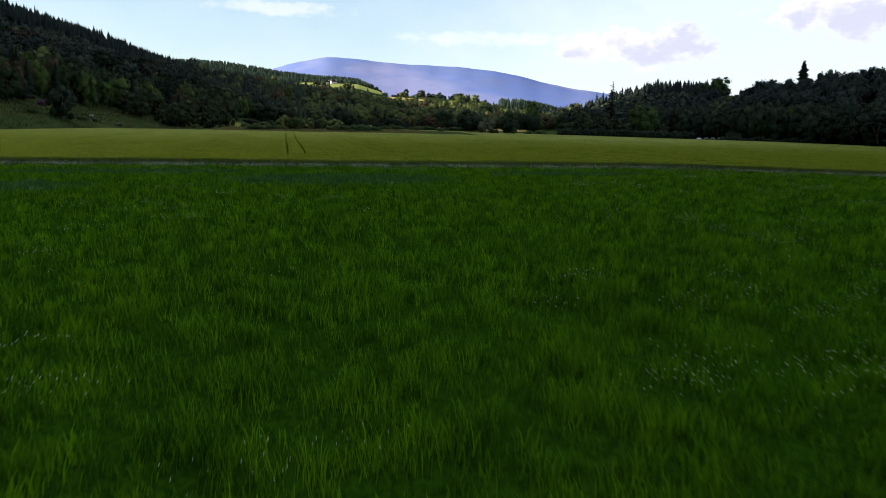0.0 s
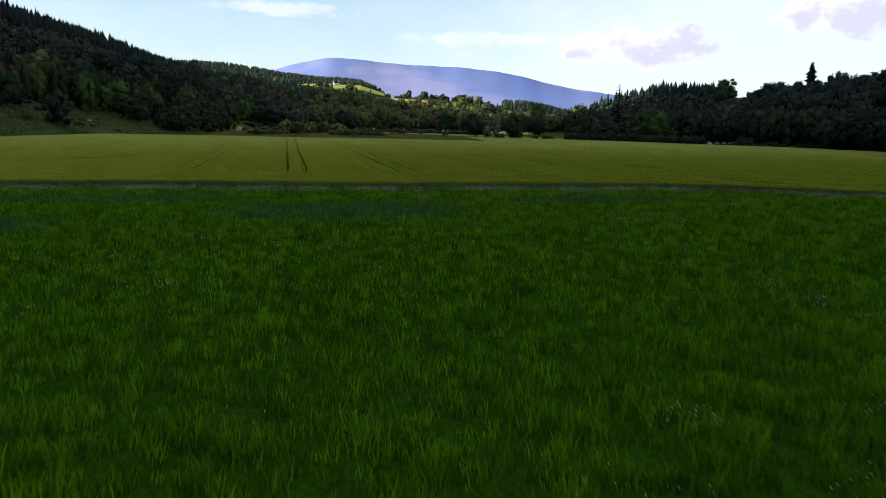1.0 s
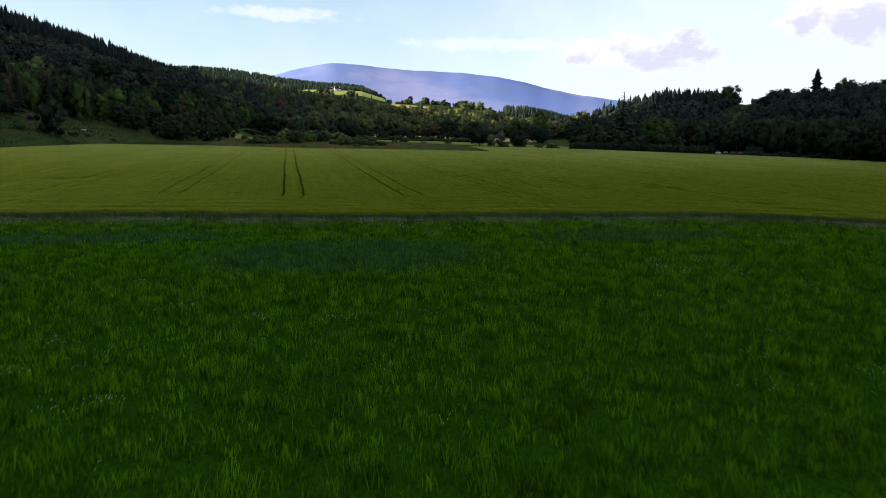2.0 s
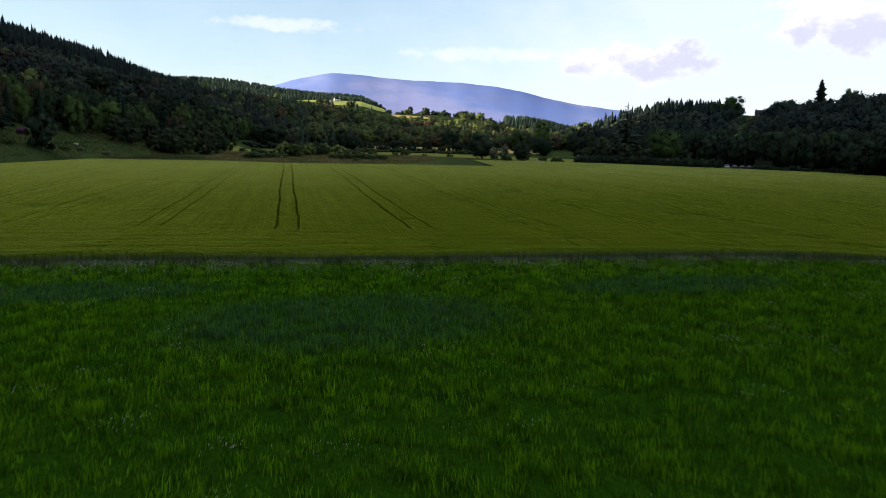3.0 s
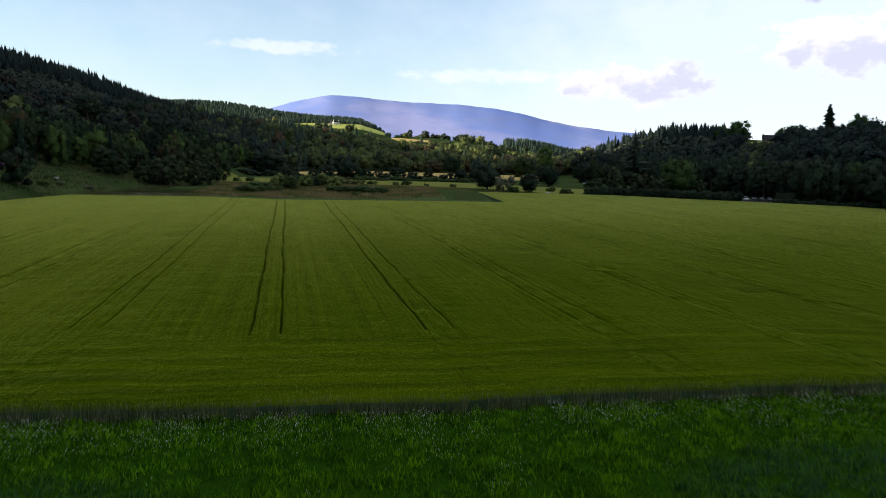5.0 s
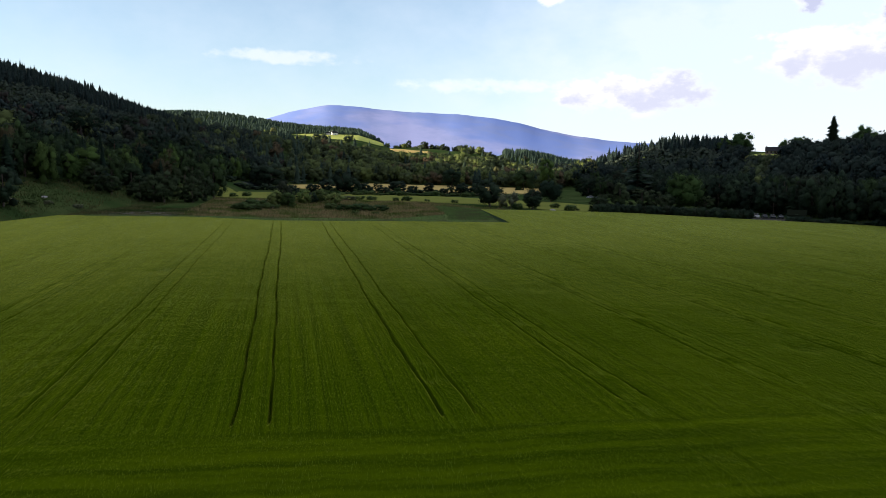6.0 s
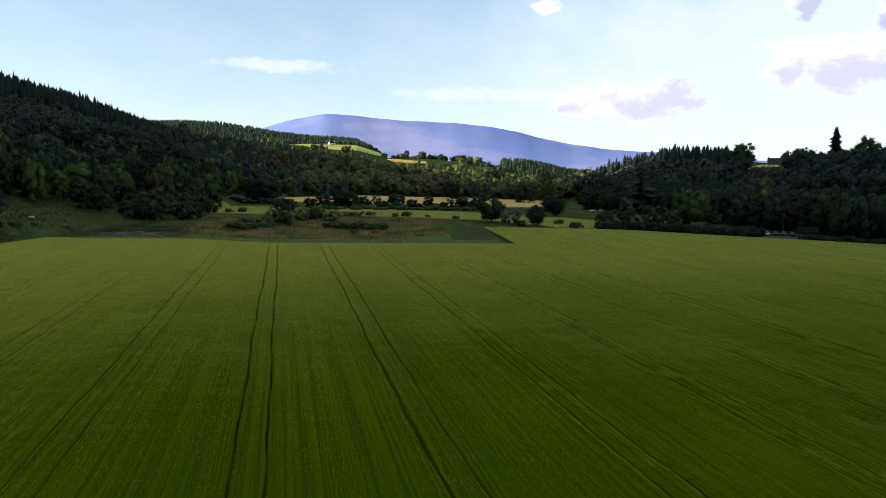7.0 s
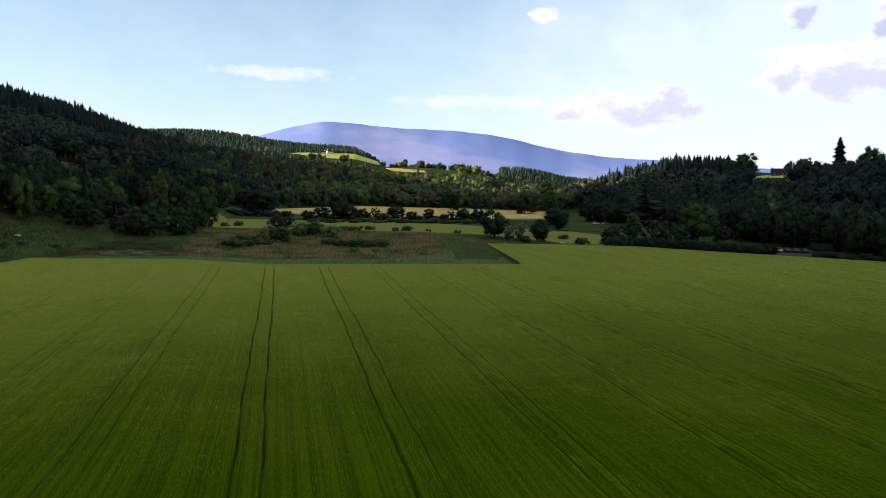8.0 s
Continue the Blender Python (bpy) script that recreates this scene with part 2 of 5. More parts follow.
SLATE = plain("slate roof", (0.030, 0.030, 0.034), 0.9, 0.1)
DARK_WOOD = plain("green boards", (0.05, 0.075, 0.05), 0.8)
STONE = plain("granite", (0.36, 0.34, 0.33), 0.85, vary=0.4)
BROWN_WALL = plain("brown stone wall", (0.16, 0.12, 0.10), 0.9)
RUBBER = plain("tyre rubber", (0.02, 0.02, 0.02), 0.8)
STEEL = plain("wheel steel", (0.45, 0.45, 0.46), 0.35, metal=0.8)
GLASS = plain("car glass", (0.015, 0.018, 0.022), 0.12, 0.3)
FLOWER = plain("white petals", (0.74, 0.75, 0.62), 0.8, 0.1, vary=0.35, scale=40)
GRAVEL = plain("gravel", (0.07, 0.065, 0.06), 1.0, 0.0)
b = Mat("river water")
WATER = b.done((0.02, 0.03, 0.035), 0.06, 0.5)

# ---- land ----
G = -0.7                                             # the soil; the barley's ears stand at about 0


def ss(t):
    t = np.clip(t, 0.0, 1.0)
    return t * t * (3 - 2 * t)


def left_run(x, y):
    """How far a place lies into the wooded hill on the left of the valley."""
    return -(x + 60) * 0.98 + (y - 160) * 0.196


def right_run(x, y):
    return x - (178 + 0.20 * np.maximum(y - 180, 0) - 0.15 * np.maximum(60 - y, 0))


def lie(x):
    """The valley floor falls gently towards the river on the right."""
    return -0.010 * np.clip(np.asarray(x, float) - 35, 0, 190)


def land(x, y):
    x, y = np.asarray(x, float), np.asarray(y, float)
    d = left_run(x, y)
    rise = 4.5 * ss(d / 13) + 0.30 * np.maximum(d - 14, 0) + 0.00028 * np.maximum(d - 14, 0) ** 2
    hl = np.where(rise > 80, 80 + 0.08 * (rise - 80), rise) * (1 - 0.45 * ss((y - 600) / 240))
    # an unseen hill, added out of view beyond the wooded slope to shade the valley
    hl = hl + 250 * ss((-x - 40 - 0.40 * (y + 90)) / 300) * ss((590 - y) / 90) * ss((y + 700) / 300)
    # bearing from the camera's last position; the hill heights are fitted to its view
    cam_bearing = np.degrees(np.arctan2(x - 2.5, np.maximum(y + 23, 1)))
    hc = 36 * ss((y - 525) / 270) * np.interp(cam_bearing, [6.0, 8.5, 16.5, 18, 19.5, 22, 27, 34], [1, 0.74, 0.74, 0.6, 0.38, 0.3, 0.25, 0])
    hc = hc + 0.085 * np.clip(y - 790, 0, np.interp(cam_bearing, [6.0, 8.5, 15, 18], [560, 200, 150, 0]))
    # a far wooded rise, its outline fitted to the camera's view
    hp = np.interp(cam_bearing, [16, 18.3, 20, 21.8, 23.5, 26, 30], [26, 42, 43, 37, 27, 19, 8]) * ss((y - 1050) / 200) * (1 - ss((y - 1450) / 400))
    hc = np.maximum(hc, hp) + 26 * np.exp(-((x + 170) / 170) ** 2 - ((y - 1290) / 220) ** 2)
    hc = hc * (1 - 0.8 * ss((y - 1450) / 900))
    ridge = np.interp(x, [-330, -282, -250, -226, -199, -173, -147, -121, -96, -60, 0, 110], [94, 90, 85, 88, 80, 70, 62, 54, 47, 41, 30, 0])
    hs = ridge * ss((y - 500) / 190) * (1 - 0.55 * ss((y - 735) / 190))
    dr = right_run(x, y)
    hr = 31 * ss(dr / 165) * (1 - 0.75 * ss((y - 640) / 260)) + 0.04 * np.clip(dr - 165, 0, 600)
    hr = hr + 9 * np.exp(-((x - 338) / 70) ** 2 - ((y - 550) / 75) ** 2) + 7 * np.exp(-((x - 345) / 60) ** 2 - ((y - 580) / 70) ** 2)
    h = (np.maximum(hl, 0) ** 7 + np.maximum(hc, 0) ** 7 + np.maximum(hr, 0) ** 7 + np.maximum(hs, 0) ** 7) ** (1 / 7)
    roll = 0.8 * np.sin(x * 0.031 + 1.3) * np.sin(y * 0.027) + 0.5 * np.sin(x * 0.083 + y * 0.061)
    return G + lie(x) + h + roll * ss(h / 10) * 1.6


def mesh_np(name, V, F, mats, tint=None, tuft=None, normals=None, edge=None):
    """A mesh from arrays of corners and of triangles or quads."""
    V, F = np.asarray(V, np.float32), np.asarray(F, np.int32)
    me = bpy.data.meshes.new(name)
    k = F.shape[1]
    me.vertices.add(len(V)), me.loops.add(F.size), me.polygons.add(len(F))
    me.vertices.foreach_set("co", V.ravel())
    me.loops.foreach_set("vertex_index", F.ravel())
    me.polygons.foreach_set("loop_start", np.arange(0, F.size, k, dtype=np.int32))
    for m in mats if isinstance(mats, (list, tuple)) else [mats]:
        me.materials.append(m)
    if tint is not None:
        me.attributes.new("tint", "FLOAT", "POINT").data.foreach_set("value", np.asarray(tint, np.float32))
    if tuft is not None:
        me.attributes.new("tuft", "FLOAT", "POINT").data.foreach_set("value", np.asarray(tuft, np.float32))
    if edge is not None:
        me.attributes.new("edge", "FLOAT", "POINT").data.foreach_set("value", np.asarray(edge, np.float32))
    me.update(calc_edges=True)
    if normals is not None:
        me.attributes.new("nap", "FLOAT_VECTOR", "POINT").data.foreach_set("vector", np.asarray(normals, np.float32).ravel())
    return me


def smooth(me):
    me.polygons.foreach_set("use_smooth", np.ones(len(me.polygons), bool))
    return me


def unit(a):
    return a / (np.linalg.norm(a, axis=1)[:, None] + 1e-9)


def grid_faces(r, c):
    i = np.arange((r - 1) * c).reshape(r - 1, c)[:, :-1].ravel()
    return np.stack([i, i + 1, i + c + 1, i + c], 1)


def part(name, bm, material, parent, label=""):
    """One bmesh as one mesh object under a thing or a part."""
    me = bpy.data.meshes.new(name)
    bm.to_mesh(me)
    bm.free()
    me.materials.append(material)
    ob = new(name, me)
    ob.parent = parent
    return tagged(ob, label)


def box(x0, y0, z0, x1, y1, z1, bevel=0.0):
    bm = bmesh.new()
    bmesh.ops.create_cube(bm, size=1, matrix=Matrix.Translation(((x0 + x1) / 2, (y0 + y1) / 2, (z0 + z1) / 2)) @ Matrix.Diagonal((x1 - x0, y1 - y0, z1 - z0, 1)))
    if bevel:
        bmesh.ops.bevel(bm, geom=bm.edges[:], offset=bevel, segments=2, affect="EDGES")
    return bm


# the ground: one sheet, fine near the fields and coarse towards the horizon
gx = np.concatenate([-np.geomspace(4600, 420, 26), np.arange(-400, 640, 7.0), np.geomspace(650, 4600, 26)])
gy = np.concatenate([-np.geomspace(4600, 180, 20), np.arange(-170, 900, 7.0), np.geomspace(910, 4700, 60)])
X, Y = np.meshgrid(gx, gy)
ground = new("ground", smooth(mesh_np("ground", np.stack([X.ravel(), Y.ravel(), land(X, Y).ravel() - 0.06], 1), grid_faces(len(gy), len(gx)), GROUND)))
tagged(ground, "rough green valley floor rising into wooded hillsides", "ground", kind="structure")

# the far mountain
ma, mr = np.radians(np.linspace(-40, 80, 260)), np.linspace(2300, 4650, 60)
A, R = np.meshgrid(ma, mr)
deg = np.degrees(A)
peak = np.interp(deg, [-12, -4.5, -1.9, 0.3, 2.1, 3.75, 4.6, 7.5, 8.9, 14.8, 16.5, 18, 19.7, 21.8, 23.9, 27.7, 30.5, 36, 48], [1.0, 2.5, 3.36, 4.06, 4.48, 4.80, 4.73, 4.52, 4.38, 4.19, 3.99, 3.83, 3.49, 2.97, 2.58, 2.10, 1.99, 1.5, 0.8])
soft_ = np.array([1, 3, 5, 6, 5, 3, 1]) / 24
peak = np.stack([np.convolve(np.pad(p_, 3, mode='edge'), soft_, 'valid') for p_ in peak])
peak = peak + 0.015 * np.sin(deg * 2.3) + 0.01 * np.sin(deg * 5.9)
up = ss((R - 2300) / 2100)
fold = 1 + (0.010 * np.sin(A * 24 + R * 0.0060) + 0.006 * np.sin(A * 57 - R * 0.0042 + 1)) * np.sqrt(1 - up)
MX, MY = R * np.sin(A), R * np.cos(A) - 21
MZ = 19.9 + np.tan(np.radians(peak)) * 4400 * up * fold - 40 * (1 - up)
mountain = new("mountain", smooth(mesh_np("mountain", np.stack([MX.ravel(), MY.ravel(), MZ.ravel()], 1), grid_faces(len(mr), len(ma)), HAZY_BLUE)))
tagged(mountain, "distant rounded mountain with blue-violet haze in its colour", "mountain", kind="structure")

# ---- the barley field ----
rng = np.random.default_rng(7)


def near_edge(x):
    return np.interp(x, [-110, -30, -13, 6, 22, 37, 43, 49, 60, 235], [-6, -11.5, -11.9, -14.1, -14.9, -16.3, -18.4, -21, -26, -58]) + 0.14 * np.sin(x * 0.5) + 0.08 * np.sin(x * 1.7 + 1) + 0.05 * np.sin(x * 4.3)


def far_edge(x):
    return np.interp(x, [-110, -88, -57, -47, -21.8, -1, 29.4, 61.4, 69.5, 96, 120, 142, 174, 200, 235], [-5, 60, 162, 158.6, 154.6, 141.6, 138, 136, 193, 190, 183, 163, 137.5, 100, -57])


# tramlines: x of the middle of each wheel rut at y = 0, strength
RUTS = []
for k in range(-5, 16):
    for side in (-1, 1):
        strong = {0: 1.0, 1: 1.0 if side < 0 else 0.75, -1: 0.5}.get(k, 0.5 if k == 2 else 0.38 if k > 0 else 0.22)
        RUTS.append((11.85 * k + side * (1.0 if abs(k) < 2 else 0.95), strong, k))


def rut_x(x0, k, y):
    return x0 + 0.09 * np.sin(y * 0.09 + k * 1.7) + 0.06 * np.sin(y * 0.27 + k) + 0.04 * np.sin(y * 0.77 + x0)


# dips in the crop that stand in for dark weed patches: x, y, half width, half length
WEED_DIPS = [(11.7, 6.5, 0.5, 1.2), (-27, 22, 1.0, 1.8), (31.8, 38, 1.1, 2.2), (44, 9, 0.8, 1.5), (-14.5, 58, 0.9, 2.5)]
cols = [(x, 0, 0.0, 0) for x in np.arange(-108, 222, 1.3)]
for x0, s, k in RUTS:
    cols = [c_ for c_ in cols if abs(c_[0] - x0) > 0.55]
    w = 0.02 + 0.048 * s
    cols += [(x0 - w - 0.14, 1, 0.0, k), (x0 + w + 0.14, 1, 0.0, k), (x0 - w - 0.05, 1, 0.0, k), (x0 - w, 1, s, k), (x0 + w, 1, s, k), (x0 + w + 0.05, 1, 0.0, k)]
cols.sort()
cx = np.array([c_[0] for c_ in cols])
v = np.linspace(0, 1, 200) ** 1.25
CX, VV = np.meshgrid(cx, v)
CY = near_edge(CX) + VV * (far_edge(CX) - near_edge(CX))
is_rut, depth, kk = (np.array([c_[i] for c_ in cols])[None, :] for i in (1, 2, 3))
CXX = np.where(is_rut > 0, rut_x(CX, kk, CY), CX)
start = np.where(kk == 1, -0.7, np.where(kk == -1, 3.2, 0.0))
inside = ss((CY - start) / 1.2 + 0.5) * ss((far_edge(CX) - 5 - CY) / 3)
ripple = 0.03 * np.sin(CX * 0.9 + CY * 0.05) * np.sin(CY * 0.11) + rng.normal(0, 0.022, CX.shape)
for a, b, w_, l_ in WEED_DIPS:
    ripple = ripple - 0.35 * np.exp(-((CX - a) / w_) ** 2 - ((CY - b) / l_) ** 2)
inward = CY - near_edge(CX)
ripple = ripple + 0.012 * np.sin(inward * 2.1 + 1.4 * np.sin(CX * 0.2) + np.sin(CX * 0.53)) * ss((12 - inward) / 2) - 0.22 * np.exp(-inward / 0.3)
CZ = lie(CX) + ripple - 0.62 * depth * inside * (0.65 + 0.35 * np.sin(CY * 0.5 + kk))
V = np.stack([CXX.ravel(), CY.ravel(), CZ.ravel()], 1)
F = grid_faces(*CX.shape)
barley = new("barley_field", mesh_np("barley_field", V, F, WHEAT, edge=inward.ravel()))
tagged(barley, "unripe yellow-green barley field with dark tramline ruts", "crop field", kind="structure")
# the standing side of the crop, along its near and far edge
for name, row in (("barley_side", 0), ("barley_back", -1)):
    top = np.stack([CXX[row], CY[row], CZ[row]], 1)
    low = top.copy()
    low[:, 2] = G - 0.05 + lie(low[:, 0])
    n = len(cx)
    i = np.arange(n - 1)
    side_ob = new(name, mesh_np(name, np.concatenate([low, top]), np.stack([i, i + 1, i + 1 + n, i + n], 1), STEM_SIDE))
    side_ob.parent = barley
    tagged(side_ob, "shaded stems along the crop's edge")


def blades(P, h, w, lean, rng, tint=None):
    """Upright three-cornered blades with a bend: corners, triangles, tint."""
    n = len(P)
    a = rng.uniform(0, 2 * np.pi, n)
    side = np.stack([np.cos(a), np.sin(a), np.zeros(n)], 1) * (w * 0.5)[:, None]
    b = rng.uniform(0, 2 * np.pi, n)
    tip = np.stack([np.cos(b) * lean, np.sin(b) * lean, np.ones(n)], 1) * h[:, None]
    mid = tip * np.array([0.35, 0.35, 0.6])
    V = np.stack([P - side, P + side, P + mid + side * 0.75, P + mid - side * 0.75, P + tip], 1).reshape(-1, 3)
    o = np.arange(n)[:, None] * 5
    F = np.concatenate([o + [0, 1, 2], o + [0, 2, 3], o + [3, 2, 4]])
    return V, F, None if tint is None else np.repeat(tint, 5)


def spikes(P, h, w, lean, rng):
    n = len(P)
    a = rng.uniform(0, 2 * np.pi, n)
    side = np.stack([np.cos(a), np.sin(a), np.zeros(n)], 1) * (w * 0.5)[:, None]
    b = rng.uniform(0, 2 * np.pi, n)
    tip = np.stack([np.cos(b) * lean, np.sin(b) * lean, np.ones(n)], 1) * h[:, None]
    V = np.stack([P - side, P + side, P + tip], 1).reshape(-1, 3)
    return V, np.arange(n * 3).reshape(n, 3)


def in_rut(x, y):
    hit = np.zeros(len(x), bool)
    for x0, s, k in RUTS:
        hit |= (np.abs(x - rut_x(x0, k, y)) < 0.08 + 0.11 * s) & (y > -0.5) & (s > 0.3)
    return hit


n = 850000
px = rng.uniform(-105, 215, n)
t_ = rng.uniform(0, 1, n) ** 1.5
py = near_edge(px) + t_ * 228
# drilled in rows: along the field, and round its end on the headland
turn_ = py - near_edge(px) < 12.5
px = np.where(turn_, px, np.round(px / 0.26) * 0.26 + rng.normal(0, 0.05, n))
lane_ = py - near_edge(px)
py = np.where(turn_, near_edge(px) + np.round(lane_ / 0.30) * 0.30 + rng.normal(0, 0.06, n), py)
keep = ~in_rut(px, py) & (py < far_edge(px) - 0.5) & (np.abs(px - 10) < 62 + 0.95 * (py + 40))
px, py, t_ = px[keep], py[keep], t_[keep]
hh = rng.uniform(0.13, 0.26, len(px)) * (1 + 0.3 * t_)
V, F = spikes(np.stack([px, py, lie(px) - 0.08], 1), hh, (0.014 + 0.10 * t_) * rng.uniform(0.6, 1.4, len(px)), 0.34, rng)
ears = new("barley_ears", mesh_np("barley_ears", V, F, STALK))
tagged(ears, "bristly green-gold ears of standing barley", "crop", kind="stuff")
n = 26000
px = rng.uniform(-60, 80, n)
py = near_edge(px) - rng.normal(0.0, 0.2, n) + 0.18 * np.sin(px * 2.3 + 2 * np.sin(px * 0.7))
V, F, _ = blades(np.stack([px, py, G + lie(px)], 1), rng.uniform(0.35, 0.92, n), rng.uniform(0.015, 0.045, n), 0.22, rng)
tagged(new("barley_edge_stalks", mesh_np("barley_edge_stalks", V, F, EDGE_STALK)), "loose stalks along the crop's near edge", "crop", kind="stuff")

# ---- the meadow before it ----
mx, my = np.linspace(-140, 160, 90), np.linspace(0, 1, 60)
X, T = np.meshgrid(mx, my)
Y = -140 + T * (near_edge(X) + 0.6 + 140)
tagged(new("meadow", mesh_np("meadow", np.stack([X.ravel(), Y.ravel(), G + lie(X).ravel()], 1), grid_faces(60, 90), GRASS_FLOOR)), "lush green hay meadow beside the barley", "meadow", kind="structure")


def blob(x, y, spots):
    f = np.zeros(len(x))
    for a, b, ra, rb in spots:
        f = np.maximum(f, 1 - ((x - a) / ra) ** 2 - ((y - b) / rb) ** 2)
    return np.clip(f, 0, 1)


def lumps(x, y):
    return 0.5 + 0.25 * np.sin(x * 2.1 + 1.3 * np.sin(y * 1.4)) + 0.25 * np.sin(y * 2.6 + 1.7 * np.sin(x * 1.1 + 2))


BLUE = [(3, -29, 10, 6), (-14, -21, 12, 3), (24, -24, 9, 3), (-20, -34, 8, 4)]
V0, F0, T0, H0, base = [], [], [], [], 0
for y0, y1, dens, w, hgt in ((-76, -66, 280, 0.017, 0.38), (-66, -54, 165, 0.025, 0.40), (-54, -40, 125, 0.031, 0.36), (-40, -26, 170, 0.038, 0.36), (-26, -11, 135, 0.050, 0.32)):
    half0, half1 = 0.72 * (y0 + 82) + 3, 0.72 * (y1 + 82) + 4
    per = 11
    n = int((y1 - y0) * (half0 + half1) * dens * 0.9 / per)
    cy = rng.uniform(y0, y1, n)
    cx_ = -1 + 0.23 * (cy + 81) + rng.uniform(-1, 1, n) * (0.72 * (cy + 82) + 3.5)
    l = lumps(cx_, cy)
    keep = (cy < near_edge(cx_) - 0.25) & (rng.uniform(0, 1, n) < 0.25 + 0.85 * l)
    cx_, cy, l = cx_[keep], cy[keep], l[keep]
    n = len(cx_)
    tall = hgt * (0.55 + 0.65 * l) * rng.uniform(0.65, 1.35, n)
    hue = rng.uniform(0, 1, n)
    px, py, tall, hue = np.repeat(cx_, per), np.repeat(cy, per), np.repeat(tall, per), np.repeat(hue, per)
    n = len(px)
    spread = 0.07 + 1.8 * w
    px, py = px + rng.normal(0, spread, n), py + rng.normal(0, spread, n)
    blue_ = 0.8 * np.clip(blob(px, py, BLUE) * 1.6, 0, 1) * rng.uniform(0.6, 1, n)
    P, tall, wid = np.stack([px, py, G + lie(px)], 1), tall * rng.uniform(0.6, 1.15, n), w * rng.uniform(0.6, 1.4, n)
    if w < 0.045:
        V, F, T = blades(P, tall, wid, 0.36, rng, blue_)
    else:
        (V, F), T = spikes(P, tall, wid * 1.3, 0.42, rng), np.repeat(blue_, 3)
    V0.append(V), F0.append(F + base), T0.append(T), H0.append(np.repeat(hue, len(V) // n))
    base += len(V)
tagged(new("meadow_grass", mesh_np("meadow_grass", np.concatenate(V0), np.concatenate(F0), GRASS, np.concatenate(T0), tuft=np.concatenate(H0))), "long lush green meadow grass in uneven tufts", "grass", kind="stuff")

# white clover heads, in drifts and along the crop's edge
m = 3400
qx, qy = rng.uniform(-45, 62, m), rng.uniform(-76, -14, m)
near_ = ss((-58 - qy) / 12)
drift = np.sin(qx * 0.31 + 2.2 * np.sin(qy * 0.12)) * np.sin(qy * 0.27 + 1.4 * np.sin(qx * 0.17)) + 0.7 * ss((qx - 0.2 * (qy + 80)) / 14) - 0.25 + 0.9 * near_ * ss((qx - 2) / 6)
keep = rng.uniform(0, 1, m) < np.clip(0.18 + 0.9 * drift, 0.12, 1) * (0.35 + 0.65 * near_)
qx, qy = qx[keep], qy[keep]
many = rng.integers(3, 26, len(qx))
px, py = np.repeat(qx, many), np.repeat(qy, many)
px, py = px + rng.normal(0, 0.45, len(px)), py + rng.normal(0, 0.30, len(px))
ex = rng.uniform(-44, 66, 12000)
ex = ex[rng.uniform(0, 1, 12000) < 0.35 + 0.65 * (np.sin(ex * 0.9 + 2 * np.sin(ex * 0.23)) > 0)]
px, py = np.concatenate([px, ex]), np.concatenate([py, near_edge(ex) - 0.5 - np.abs(rng.normal(0, 2.2, len(ex)))])
keep = py < near_edge(px) - 0.35
px, py = px[keep], py[keep]
n = len(px)
r = rng.uniform(0.008, 0.014, n) * (1 + 0.007 * (py + 76))
hz = G + lie(px) + rng.uniform(0.24, 0.46, n)
octa = np.array([(1, 0, 0.2), (0, 1, 0), (-1, 0, -0.2), (0, -1, 0.1), (0.1, 0, 1.2), (0, 0, -1.0)], float)
of = np.array([(0, 1, 4), (1, 2, 4), (2, 3, 4), (3, 0, 4), (1, 0, 5), (2, 1, 5), (3, 2, 5), (0, 3, 5)])
V = (np.stack([px, py, hz], 1)[:, None] + octa[None] * r[:, None, None]).reshape(-1, 3)
F = (np.arange(n)[:, None, None] * 6 + of[None]).reshape(-1, 3)
tagged(new("clover_flowers", mesh_np("clover_flowers", V, F, FLOWER)), "small white clover heads scattered through the meadow", "flowers", kind="stuff")

# ---- fields and rough ground beyond ----


def slab(name, outline, top, mat, label, category, n=40, kind="structure", wob=0.6):
    """A low field with a soft outline, that lies on the valley floor: outline of (x, y), filled as strips between two long sides."""
    a, b = outline
    t = np.linspace(0, 1, n)
    pa = np.stack([np.interp(t, np.linspace(0, 1, len(a)), [p[i] for p in a]) for i in (0, 1)], 1)
    pb = np.stack([np.interp(t, np.linspace(0, 1, len(b)), [p[i] for p in b]) for i in (0, 1)], 1)
    pa[:, 1] += wob * np.sin(np.arange(n) * 1.7)
    pb[:, 1] += wob * np.sin(np.arange(n) * 1.3 + 1)
    m = 12
    P = pa[None] + np.linspace(0, 1, m)[:, None, None] * (pb - pa)[None]
    Z = land(P[..., 0], P[..., 1]) + top
    V = np.concatenate([P.reshape(-1, 2), Z.reshape(-1, 1)], 1)
    F = grid_faces(m, n)
    # skirt
    ring = np.concatenate([np.arange(n), np.arange(1, m) * n + n - 1, (m - 1) * n + np.arange(n - 2, -1, -1), np.arange(m - 2, 0, -1) * n])
    low = V[ring].copy()
    low[:, 2] -= top + 0.3
    k, o = len(ring), len(V)
    i = np.arange(k)
    F = np.concatenate([F, np.stack([ring[i], o + i, o + (i + 1) % k, ring[(i + 1) % k]], 1)])
    return tagged(new(name, mesh_np(name, np.concatenate([V, low]), F, mat)), label, category, kind=kind)


